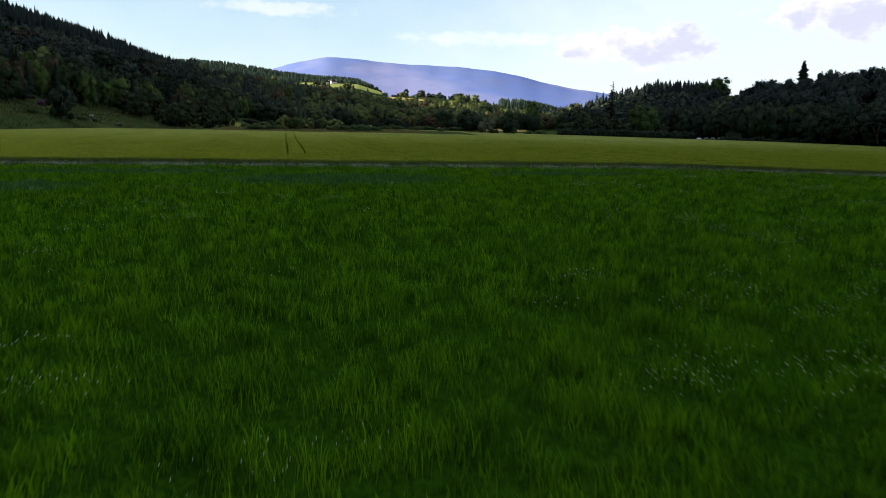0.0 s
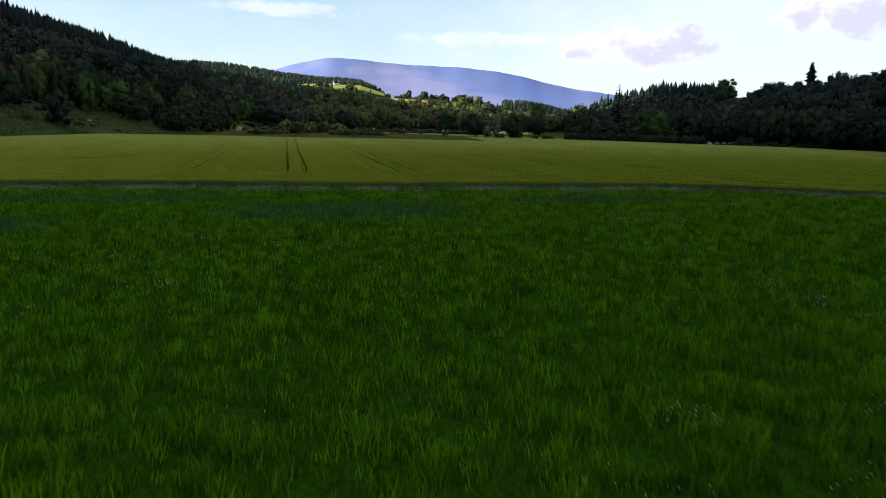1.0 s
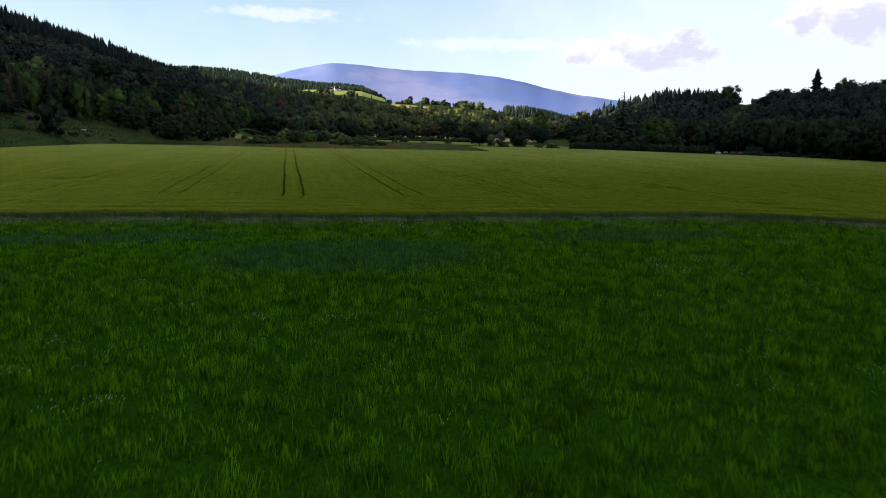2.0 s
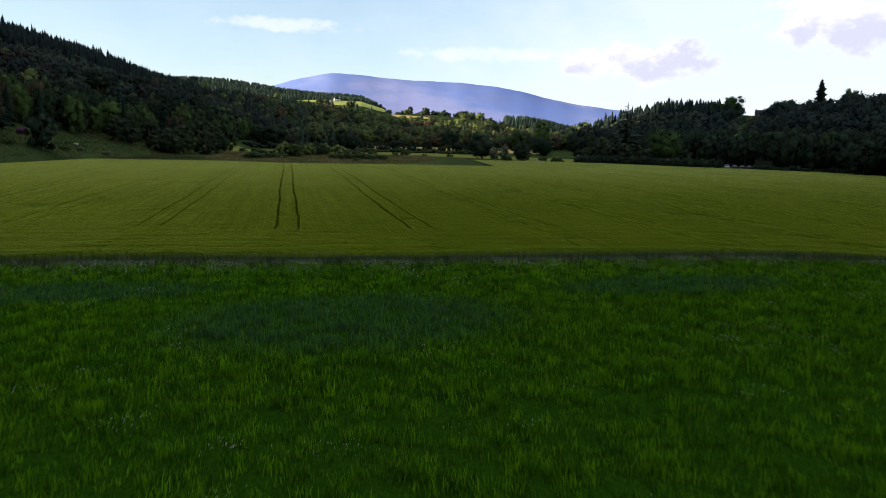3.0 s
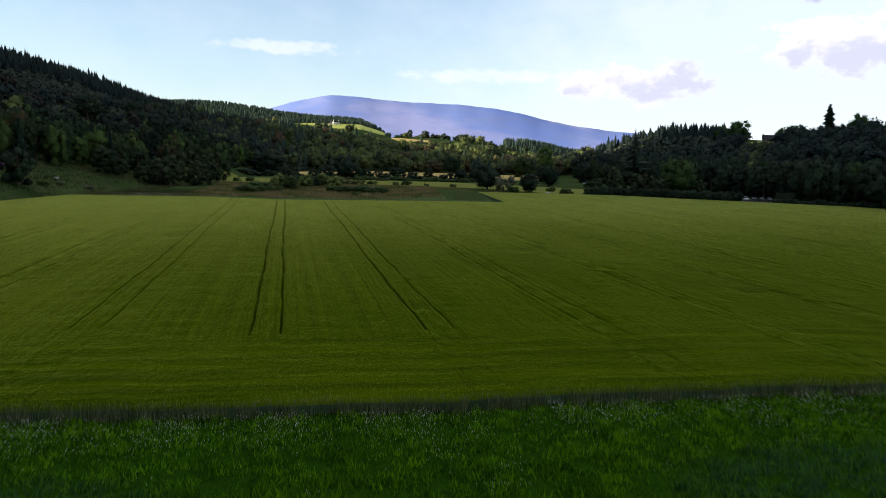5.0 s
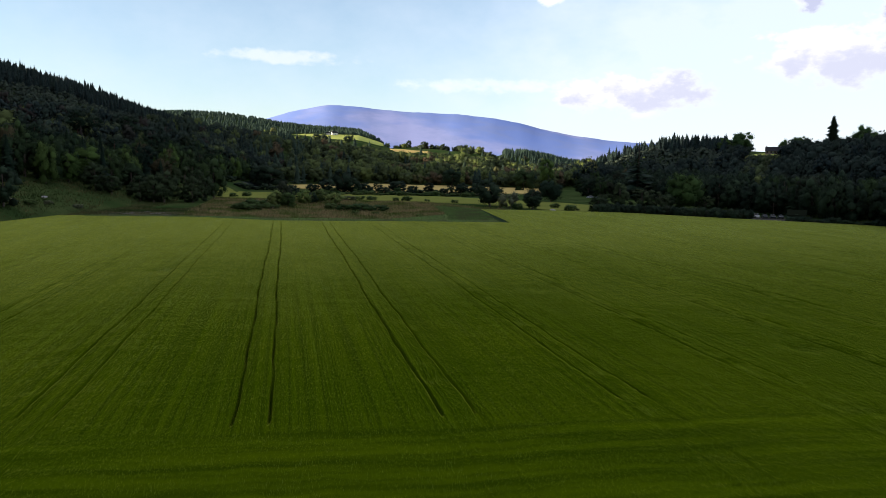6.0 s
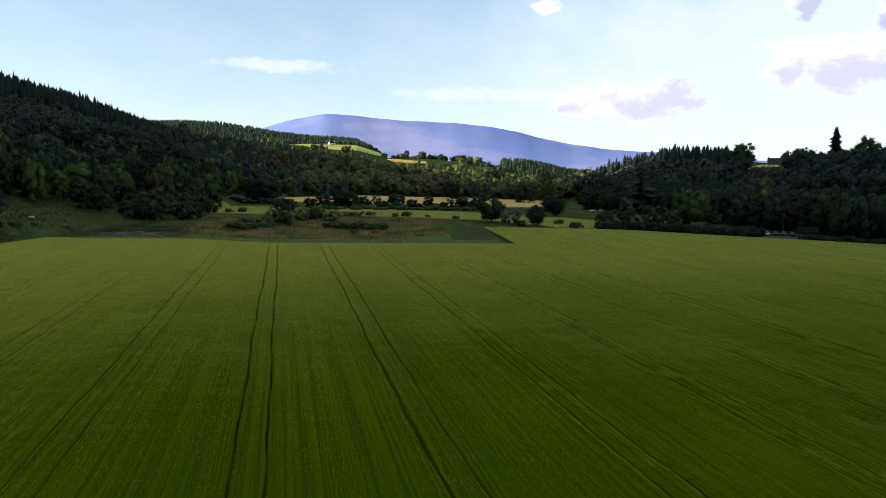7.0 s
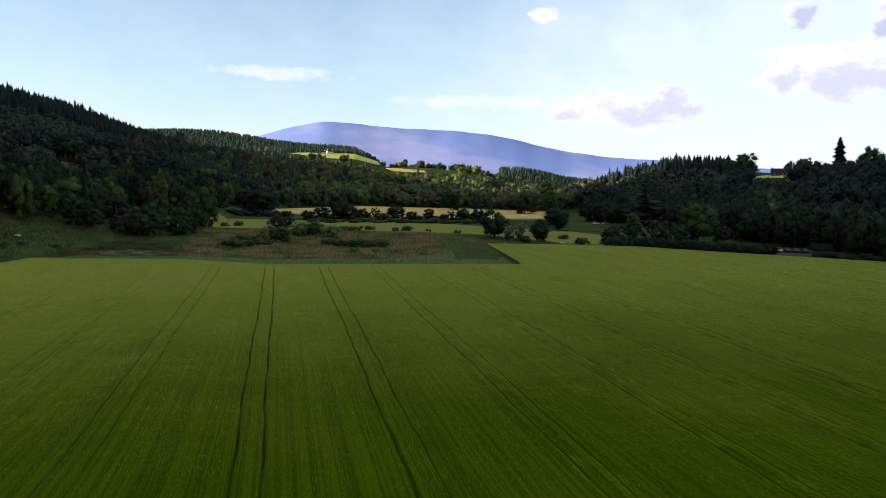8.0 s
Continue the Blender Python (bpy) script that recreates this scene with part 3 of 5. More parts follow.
slab("weedy_margin", ([(-57.3, 163.2), (-21.6, 153.6), (0.0, 140.2), (29.5, 135.8), (58.9, 131.9)], [(-48.2, 169.1), (-23.6, 165.0), (0.0, 156.0), (31.4, 151.6), (66.9, 185.7)]), 0.25, WEED, "strip of dark green weeds between crop and rough ground", "field margin")
slab("weedy_corner", ([(48.5, 152.0), (51.6, 169.4), (57.7, 217.0)], [(64.0, 160.0), (67.0, 184.5), (70.5, 199.0)]), 0.22, WEED, "wedge of dark green weeds beside the barley", "field margin", wob=1.2)
slab("fallow_strip", ([(-55, 177), (-48, 173), (-40, 171.5), (-31, 170), (-24, 172)], [(-55, 178), (-49, 184), (-40, 186), (-31, 181), (-24, 173)]), 0.04, FALLOW, "bare grey-brown soil strip", "bare soil", wob=0.8)
slab("rough_grassland", ([(-25.5, 165.9), (0.0, 156.5), (31.4, 152.1), (65.9, 184.6)], [(-27.4, 274.5), (9.9, 258.6), (59.9, 246.6), (80.0, 208.6)]), 0.10, DRY_FLOOR, "rough tan grassland with dark tussocks", "grassland")
slab("pasture_strip", ([(-29.3, 278.2), (19.8, 262.7), (82.1, 240.0), (100.5, 201.1), (112.9, 194.1)], [(-35.0, 350.3), (19.8, 327.9), (82.1, 308.4), (129.5, 261.0), (140.0, 230.0)]), 0.12, PASTURE, "narrow light green pasture", "field")
slab("golden_field", ([(0.0, 411.5), (44.8, 347.8), (102.6, 355.1), (164.0, 366.0)], [(-4.0, 459.1), (64.9, 521.7), (146.0, 518.0), (210.0, 485.0)]), 0.45, GOLD, "ripe golden barley field below the far wood", "field")
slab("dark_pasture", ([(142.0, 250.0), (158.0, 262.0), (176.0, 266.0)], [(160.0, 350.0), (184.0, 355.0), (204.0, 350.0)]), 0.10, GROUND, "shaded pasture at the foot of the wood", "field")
slab("hill_pasture", ([(66, 1012), (108, 1002), (150, 1012)], [(12, 1088), (90, 1112), (160, 1085)]), 0.5, LAWN, "sunlit bright green pasture high on the hill", "field", wob=3)
slab("hill_stubble", ([(152, 900), (175, 895), (198, 890)], [(150, 945), (178, 942), (205, 938)]), 0.4, GOLD, "pale straw field on the far hill", "field", wob=3)
slab("right_hill_pasture", ([(338, 400), (353, 395), (370, 388)], [(358, 440), (378, 436), (396, 428)]), 0.6, LAWN, "small bright pasture on the crest of the wooded hill", "field", wob=0.5)
slab("parking_gravel", ([(157, 164), (166, 158), (175, 149)], [(164, 178), (174, 172), (184, 162)]), 0.06, GRAVEL, "gravel parking place under the trees", "parking", wob=0.2)
slab("river", ([(-34, 400), (-20, 398), (-8, 402)], [(-38, 420), (-20, 416), (-6, 412)]), 0.05, WATER, "short bend of still blue river", "water", wob=0.3)


def sow(n, x0, x1, y0, y1, test):
    px, py = rng.uniform(x0, x1, n), rng.uniform(y0, y1, n)
    k = test(px, py)
    return px[k], py[k]


def rough_zone(x, y):
    return (y > np.interp(x, [-25.5, 0.0, 31.4, 65.9], [165.9, 156.5, 152.1, 184.6])) & (y < np.interp(x, [-27.4, 9.9, 59.9, 80.0], [274.5, 258.6, 246.6, 208.6])) & (x > -28) & (x < 82)


def weedy_corner(x, y):
    return (x > np.interp(y, [150, 169, 217], [48, 51.6, 57.7])) & (x < np.interp(y, [150, 160, 199, 217], [60, 64, 71, 60])) & (y > 150) & (y < 215)


px, py = sow(56000, -30, 84, 150, 290, lambda x, y: rough_zone(x, y) & ~weedy_corner(x, y))
n = len(px)
V, F = spikes(np.stack([px, py, G + lie(px)], 1), rng.uniform(0.4, 1.0, n), rng.uniform(0.10, 0.28, n), 0.4, rng)
tagged(new("tall_dry_grass", mesh_np("tall_dry_grass", V, F, DRY)), "tall dry tan grass with greener tussocks", "grass", kind="stuff")
px, py = sow(46000, -62, 70, 132, 194, lambda x, y: (y > np.interp(x, [-57.3, -21.6, 0.0, 29.5, 58.9, 66.9], [163.2, 153.6, 140.2, 135.8, 131.9, 185.7])) & (y < np.interp(x, [-48.2, -23.6, 0.0, 31.4, 66.9], [169.1, 165.0, 156.0, 151.6, 184.7])))
n = len(px)
V, F = spikes(np.stack([px, py, G + lie(px)], 1), rng.uniform(0.3, 0.8, n), rng.uniform(0.10, 0.26, n), 0.6, rng)
tagged(new("margin_weeds", mesh_np("margin_weeds", V, F, WEED)), "dense dark green weeds along the crop", "weeds", kind="stuff")
px, py = sow(30000, 46, 74, 150, 217, weedy_corner)
n = len(px)
V, F = spikes(np.stack([px, py, G + lie(px)], 1), rng.uniform(0.4, 0.8, n), rng.uniform(0.10, 0.26, n), 0.6, rng)
tagged(new("corner_weeds", mesh_np("corner_weeds", V, F, WEED)), "dense dark green weeds in the field's corner", "weeds", kind="stuff")
px, py = sow(40000, -110, -40, 90, 300, lambda x, y: (left_run(x, y) > -8) & (left_run(x, y) < 26))
n = len(px)
V, F = spikes(np.stack([px, py, land(px, py)], 1), rng.uniform(0.3, 0.8, n), rng.uniform(0.15, 0.35, n), 0.5, rng)
tagged(new("bank_grass", mesh_np("bank_grass", V, F, BANK)), "rank grass on the steep bank below the wood", "grass", kind="stuff")

px, py = sow(15000, -66, -22, 160, 204, lambda x, y: (left_run(x, y) < 4) & (rng.uniform(0, 1, len(x)) < 0.25 + 0.75 * (np.sin(x * 0.8 + 2 * np.sin(y * 0.4)) > -0.2)))
n = len(px)
V, F = spikes(np.stack([px, py, land(px, py)], 1), rng.uniform(0.15, 0.5, n), rng.uniform(0.12, 0.3, n), 0.6, rng)
tagged(new("fallow_weeds", mesh_np("fallow_weeds", V, F, BANK)), "patchy low weeds over bare soil", "weeds", kind="stuff")

# ---- trees ----


def tube(path, radii, sides=6):
    """A tapered limb along a path."""
    path = np.asarray(path, float)
    V, F = [], []
    for i, (p, r) in enumerate(zip(path, radii)):
        ahead = path[min(i + 1, len(path) - 1)] - path[max(i - 1, 0)]
        ahead /= np.linalg.norm(ahead)
        u = np.cross(ahead, (0.3, 1, 0.2))
        u /= np.linalg.norm(u)
        w = np.cross(ahead, u)
        a = np.arange(sides) * 2 * np.pi / sides
        V.append(p + r * (np.cos(a)[:, None] * u + np.sin(a)[:, None] * w))
    for i in range(len(path) - 1):
        for k in range(sides):
            a, b, c_, d = i * sides + k, i * sides + (k + 1) % sides, (i + 1) * sides + (k + 1) % sides, (i + 1) * sides + k
            F += [(a, b, c_), (a, c_, d)]
    return np.concatenate(V), np.array(F)


def joined(pieces):
    V, F, o = [], [], 0
    for v_, f_ in pieces:
        V.append(v_), F.append(f_ + o)
        o += len(v_)
    return np.concatenate(V), np.concatenate(F)


def leaf_tris(P, N, size, r, loose=0.33):
    """Small three-cornered sprays at P that face about along N: corners, triangles, normals."""
    n = len(P)
    face = unit(N + r.normal(0, loose, (n, 3)))
    U = unit(np.cross(face, r.normal(0, 1, (n, 3))))
    W = np.cross(face, U)
    s = (size * r.uniform(0.55, 1.4, n))[:, None]
    V = np.stack([P + U * s, P - 0.5 * U * s + 0.8 * W * s, P - 0.5 * U * s - 0.8 * W * s], 1).reshape(-1, 3)
    shade = unit(N + r.normal(0, loose * 0.55, (n, 3)))
    return V, np.arange(n * 3).reshape(n, 3), np.repeat(shade, 3, 0)


ICO = bmesh.new()
bmesh.ops.create_icosphere(ICO, subdivisions=1, radius=1.0)
ICO_V, ICO_F = np.array([v_.co[:] for v_ in ICO.verts]), np.array([[v_.index for v_ in f_.verts] for f_ in ICO.faces])
ICO.free()


def joined3(pieces):
    V, F, N, o = [], [], [], 0
    for v_, f_, n_ in pieces:
        V.append(v_), F.append(f_ + o), N.append(n_)
        o += len(v_)
    return np.concatenate(V), np.concatenate(F), np.concatenate(N)


def crown(r, H, R, lobes, sprays, leaf, low, lobe=(0.30, 0.46), reach=(0.5, 0.8), loose=0.5, core=0.83, full=0.0):
    """A crown of overlapping leafy lobes: each has a dense heart and a coat of loose sprays. full: how square the sides are."""
    mid, half = H * (low + 1) / 2, H * (1 - low) / 2
    i = np.arange(lobes)
    up = 1 - 2 * (i + 0.5) / lobes
    a = i * 2.39996 + r.uniform(-0.5, 0.5, lobes)
    out = np.maximum(1 - up * up, 0) ** (0.5 - 0.25 * full)
    dirn = np.stack([np.cos(a) * out, np.sin(a) * out, up], 1)
    far_ = r.uniform(*reach, lobes)[:, None]
    C = np.array([0, 0, mid]) + dirn * far_ * np.array([R, R, half])
    L = R * r.uniform(*lobe, lobes)
    C[:, 2] = np.minimum(np.maximum(C[:, 2], low * H + 0.3 * L), H - 0.75 * L)
    share = r.choice(lobes, int(sprays * 1.9), p=L ** 2 / (L ** 2).sum())
    D = unit(unit(r.normal(0, 1, (len(share), 3))) + dirn[share] * 0.5)
    P = C[share] + D * (L[share] * r.uniform(0.74, 1.16, len(share)))[:, None] * np.array([1, 1, 0.95])
    gap = np.linalg.norm(P[:, None] - C[None], axis=2) / L[None]
    gap[np.arange(len(P)), share] = 9
    keep = (gap.min(1) > 0.72) & (P[:, 2] > 0.01 * H)
    P, D = P[keep][:sprays], D[keep][:sprays]
    around = unit((P - np.array([0, 0, mid - 0.2 * half])) / np.array([R, R, half]))
    bits = [leaf_tris(P, unit(D * 0.42 + around * 0.5 + np.array([0, 0, 0.10])), leaf, r, loose)]
    if core:
        for c_, l_, d_ in zip(C, L, dirn):
            v_ = ICO_V * r.uniform(0.7, 1.15, (len(ICO_V), 1))
            n_ = unit(ICO_V * 0.45 + d_ * 0.5)
            v_ = c_ + v_ * l_ * core * np.array([1, 1, 0.88])
            v_[:, 2] = np.maximum(v_[:, 2], 0.0)
            bits.append((v_, ICO_F, n_))
    return joined3(bits), C


def broadleaf(seed, H, R, lobes, sprays, leaf, low=0.10, trunk_r=0.028, **more):
    """A broadleaved tree: trunk with limbs, and a lobed crown."""
    r = np.random.default_rng(seed)
    leaves, C = crown(r, H, R, lobes, sprays, leaf, low, **more)
    t = trunk_r * H
    wood_ = [tube([(0, 0, -0.4), (0, 0, 0.1 * H), (0.02 * H, 0.01 * H, 0.4 * H), (0, 0, 0.75 * H)], [t * 1.3, t, t * 0.7, t * 0.25], 7)]
    for c_ in C[::6]:
        if c_[2] > 0.3 * H:
            wood_.append(tube([(0, 0, 0.3 * H), (c_ * 0.5 + np.array([0, 0, 0.17 * H])), c_], [t * 0.45, t * 0.28, 0.03], 5))
    return joined(wood_), leaves


def spruce(seed, H, R, levels, per, bare=0.08, droop=0.3, ragged=0.25, core=5, power=0.8):
    """A conifer: a straight trunk and whorls of drooping branches, uneven in length."""
    r = np.random.default_rng(seed)
    wood_ = tube([(0, 0, -0.4), (0, 0, 0.5 * H), (0, 0, H)], [0.016 * H, 0.010 * H, 0.01], 5)
    V, N = [], []
    side_bias = r.uniform(0, 6.28)
    for i in range(levels):
        t = bare + (0.975 - bare) * (i / (levels - 1)) ** 0.9
        ln = R * (1 - t) ** power + 0.05 * R
        a0 = r.uniform(0, 6.28)
        for k in range(per):
            a = a0 + k * 2 * np.pi / per + r.uniform(-0.3, 0.3)
            L = ln * r.uniform(1 - ragged, 1 + ragged) * (1 + 0.15 * math.cos(a - side_bias + i))
            o, s = np.array([math.cos(a), math.sin(a), 0]), np.array([-math.sin(a), math.cos(a), 0])
            z = t * H + r.uniform(-0.4, 0.4) * H / levels
            base = np.array([0, 0, z + 0.12 * L])
            w = 0.30 * L + 0.04
            mid = o * L * 0.5 + np.array([0, 0, z])
            tip = o * L + np.array([0, 0, z - droop * L])
            V += [base, mid - s * w + (0, 0, -0.22 * L), tip, base, tip, mid + s * w + (0, 0, -0.22 * L)]
            nn = o * 0.8 + np.array([0, 0, 0.6])
            N += [nn] * 6
    # the dense inside: ragged skirts one above another
    for i in range(core):
        t0 = bare + (0.93 - bare) * i / core
        z0, z1 = t0 * H, min(t0 + 1.7 * (1 - bare) / core, 0.97) * H
        rad = R * (0.6 * (1 - t0) ** power + 0.02)
        ang = np.arange(8) * 2 * np.pi / 8 + r.uniform(0, 1)
        ring = np.stack([np.cos(ang) * rad * r.uniform(0.5, 1.4, 8), np.sin(ang) * rad * r.uniform(0.5, 1.4, 8), np.full(8, z0) + r.uniform(-0.03, 0.03, 8) * H], 1)
        for k in range(8):
            V += [ring[k], ring[(k + 1) % 8], np.array([0, 0, z1])]
            N += [ring[k] * [1, 1, 0] + (0, 0, 0.5 * rad), ring[(k + 1) % 8] * [1, 1, 0] + (0, 0, 0.5 * rad), ring[k] * [0.5, 0.5, 0] + (0, 0, 0.5 * rad)]
    V += [np.array([0.012 * H, 0, 0.90 * H]), np.array([-0.012 * H, 0, 0.90 * H]), np.array([0, 0, 1.01 * H])]
    N += [np.array([0, -1.0, 0.4])] * 3
    V = np.array(V)
    return wood_, (V, np.arange(len(V)).reshape(-1, 3), unit(np.array(N)))


def pine(seed, H, R, lobes, sprays, leaf, low=0.40):
    """A pine: a tall bare trunk with flat plates of needles on top."""
    r = np.random.default_rng(seed)
    leaves, C = crown(r, H, R, lobes, sprays, leaf, low, lobe=(0.26, 0.44), reach=(0.35, 0.95), core=0.7)
    wood_ = [tube([(0, 0, -0.4), (0.1, 0, 0.3 * H), (0, 0.1, 0.7 * H), (0, 0, 0.93 * H)], [0.021 * H, 0.017 * H, 0.012 * H, 0.03], 7)]
    for c_ in C[::4]:
        wood_.append(tube([(0, 0, c_[2] - 0.08 * H), (c_ * [0.5, 0.5, 1] - np.array([0, 0, 0.03 * H])), c_], [0.006 * H, 0.005 * H, 0.02], 4))
    return joined(wood_), leaves


def one_leaf(name, dark, light, odd, thin=0.3):
    """Leaves of a tree that is an object of its own."""
    b = Mat(name)
    t = b.each()
    c = b.mix(t, dark, light)
    c = b.mix(b.ramp(t, 0.90, 0.92), c, odd)
    s = b.n.new("ShaderNodeVectorMath")
    s.operation = "SCALE"
    b.l.new(c, s.inputs[0]), b.l.new(b.ramp(b.island(), 0, 1, 0.72, 1.3), s.inputs["Scale"])
    b.nap()
    return b.done(s.outputs[0], 0.8, 0.06, thin)


ONE_LEAF = one_leaf("tree leaves", (0.018, 0.034, 0.019), (0.050, 0.080, 0.028), (0.065, 0.055, 0.028))
ONE_BRIGHT = one_leaf("fresh leaves", (0.050, 0.090, 0.022), (0.075, 0.120, 0.030), (0.07, 0.11, 0.03))
ONE_WILLOW = one_leaf("grey willow leaves", (0.028, 0.044, 0.022), (0.050, 0.070, 0.032), (0.04, 0.055, 0.026), 0.2)
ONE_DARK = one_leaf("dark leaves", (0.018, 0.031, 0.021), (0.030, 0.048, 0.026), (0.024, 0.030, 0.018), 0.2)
ONE_NEEDLE = one_leaf("tree needles", (0.009, 0.020, 0.014), (0.019, 0.034, 0.018), (0.02, 0.03, 0.016), 0.05)
ONE_SHRUB = one_leaf("bush leaves", (0.036, 0.068, 0.022), (0.095, 0.130, 0.042), (0.08, 0.09, 0.045))
ONE_HAW = one_leaf("hawthorn leaves", (0.100, 0.145, 0.038), (0.165, 0.205, 0.065), (0.15, 0.16, 0.08))
ONE_MID = one_leaf("round tree leaves", (0.048, 0.086, 0.026), (0.060, 0.100, 0.030), (0.05, 0.09, 0.03))
ONE_ELDER = one_leaf("flowering bush leaves", (0.13, 0.14, 0.085), (0.17, 0.17, 0.11), (0.13, 0.14, 0.09))
ONE_PURPLE = one_leaf("rhododendron blossom", (0.13, 0.045, 0.13), (0.17, 0.06, 0.165), (0.13, 0.05, 0.13))

# kinds of single trees: makers of unit shapes, about as tall as is named, shared by all trees of a shape
SHAPES = {}


def shape(kind, k):
    key = (kind, k)
    if key in SHAPES:
        return SHAPES[key]
    if kind == "broad":
        w, c_ = broadleaf(100 + k, 10, 4.6, 30, 1350, 0.23, low=-0.04, lobe=(0.20, 0.42), reach=(0.45, 0.9), full=0.5)
    elif kind == "tall":
        w, c_ = broadleaf(140 + k, 10, 3.0, 24, 1000, 0.22, low=0.02, lobe=(0.26, 0.48), reach=(0.45, 0.88))
    elif kind == "willow":
        w, c_ = broadleaf(160 + k, 10, 4.0, 34, 1350, 0.22, low=-0.02, lobe=(0.16, 0.34), reach=(0.4, 0.98), loose=0.75, core=0.8, full=0.5)
    elif kind == "shrub":
        w, c_ = broadleaf(200 + k, 10, 7.5, 16, 440, 0.56, low=-0.12, lobe=(0.2, 0.44), reach=(0.45, 0.9), full=0.5)
    elif kind == "pine":
        w, c_ = pine(240 + k, 10, 2.4, 22, 1300, 0.15)
    elif kind == "spreading":
        w, c_ = pine(260 + k, 10, 5.6, 34, 2300, 0.20, low=0.05)
    elif kind == "redwood":
        w, c_ = spruce(300 + k, 10, 2.1, 34, 12, bare=0.03, droop=0.12, ragged=0.4, core=7, power=0.5)
    elif kind == "spruce":
        w, c_ = spruce(280 + k, 10, 2.0, 26, 10, ragged=0.4)
    else:
        w, c_ = spruce(320 + k, 10, 1.25, 24, 5, bare=0.05, droop=0.05, ragged=0.6, core=0)
    SHAPES[key] = (w, c_, {})
    return SHAPES[key]


LABELS = {"broad": ("broad_tree", "broadleaved tree with a dense lobed green crown", "tree"), "tall": ("slender_tree", "slender broadleaved tree with a tall crown", "tree"),
          "willow": ("willow", "grey-green bushy willow with leaves down to the ground", "tree"), "shrub": ("shrub", "rounded dense green shrub", "shrub"),
          "spreading": ("spreading_pine", "broad dark pine with flat plates of needles", "tree"), "redwood": ("redwood", "very tall dark conifer with short branches", "tree"),
          "pine": ("pine_tree", "tall pine with a bare reddish trunk and dark crown", "tree"), "spruce": ("spruce", "dark pointed spruce with drooping branches", "tree"),
          "thin": ("sparse_spruce", "thin ragged spruce with bare branches", "tree")}


def tree(kind, x, y, H, R, leaf, label="", group="", z=None, seed=None):
    """One tree or bush on the land: an empty at its foot with trunk and crown."""
    k = int(seed if seed is not None else abs(x * 7.3 + y * 3.1)) % 4
    w, c_, made = shape(kind, k)
    name, text, cat = LABELS[kind]
    wide = {"broad": 4.6, "tall": 3.0, "willow": 4.0, "shrub": 7.5, "pine": 2.4, "spreading": 5.6, "redwood": 2.1, "spruce": 2.0, "thin": 1.25}[kind]
    zz = float(land(x, y)) if z is None else z
    ob = new(name)
    ob.empty_display_size = 0.2
    ob.matrix_world = Matrix.LocRotScale((x, y, zz - 0.05), Euler((0, 0, (x * 1.7 + y * 0.9) % 6.28)), (R / wide, R / wide, H / 10))
    for pname, (v_, f_, *n_), mat in (("trunk", w, PINE_BARK if kind in ("pine", "spreading") else BARK), ("crown", c_, leaf)):
        key = (pname, mat.name)
        if key not in made:
            made[key] = mesh_np(pname, v_, f_, mat, normals=n_[0] if n_ else None)
        p = new(pname, made[key])
        p.parent = ob
    return tagged(ob, label or text, cat, group)


# in the valley: x, y, height, radius
tree("broad", 82.4, 224.1, 11.8, 6.3, ONE_DARK, "large dense green tree at the edge of the barley")
tree("shrub", 86.4, 214.2, 6.2, 4.2, ONE_ELDER, "pale flowering elder bush in front of a tree")
tree("tall", 94.8, 208.2, 7.8, 3.6, ONE_DARK, "small dark pointed tree at the field's edge")
tree("shrub", 88.2, 206.6, 2.6, 2.4, ONE_SHRUB)
tree("spreading", 126.5, 268.0, 10.8, 6.6, ONE_NEEDLE, "broad dark pine with flat plates of needles")
tree("shrub", 102.6, 228.9, 4.6, 4.0, ONE_SHRUB)
tree("tall", 105.7, 235.1, 7.4, 3.0, ONE_DARK)
tree("shrub", 106.3, 198.0, 2.9, 2.9, ONE_SHRUB, "low rounded bush at the barley's far edge")
tree("broad", -7.6, 412.5, 16.5, 11.0, ONE_DARK, "large dark spreading tree before the wood")
tree("broad", -14.8, 416.3, 13.0, 8.0, ONE_DARK)
tree("broad", 129.9, 481.6, 16.2, 8.8, ONE_LEAF, "old oak standing alone in the golden field")
tree("broad", 171.5, 432.1, 16.8, 9.4, ONE_LEAF, "old oak standing alone in the golden field")
tree("tall", 200.6, 460.1, 25.0, 7.0, ONE_BRIGHT, "tall bright green tree at the wood's edge")
for x, y, h, r_, kind in ((55.2, 361.8, 6.0, 3.4, "willow"), (66.3, 356.7, 7.6, 5.8, "broad"), (80.6, 334.9, 7.0, 3.2, "tall"), (89.1, 341.5, 3.4, 1.3, "tall"), (94.5, 342.2, 5.8, 2.6, "willow"),
                          (100.1, 337.0, 7.6, 3.9, "tall"), (112.3, 349.4, 7.0, 4.4, "broad"), (33.4, 344.6, 14.0, 6.5, "broad"), (39.1, 342.8, 9.0, 5.0, "broad"), (46.7, 351.7, 6.0, 4.0, "broad"), (23.7, 337.6, 7.5, 4.6, "broad"), (15.9, 335.4, 5.5, 3.5, "broad"), (73.9, 351.6, 5.0, 3.4, "shrub")):
    tree(kind, x, y, h, r_, ONE_DARK if kind != "willow" else ONE_WILLOW, "hedgerow tree beside the golden field", "hedgerow trees")
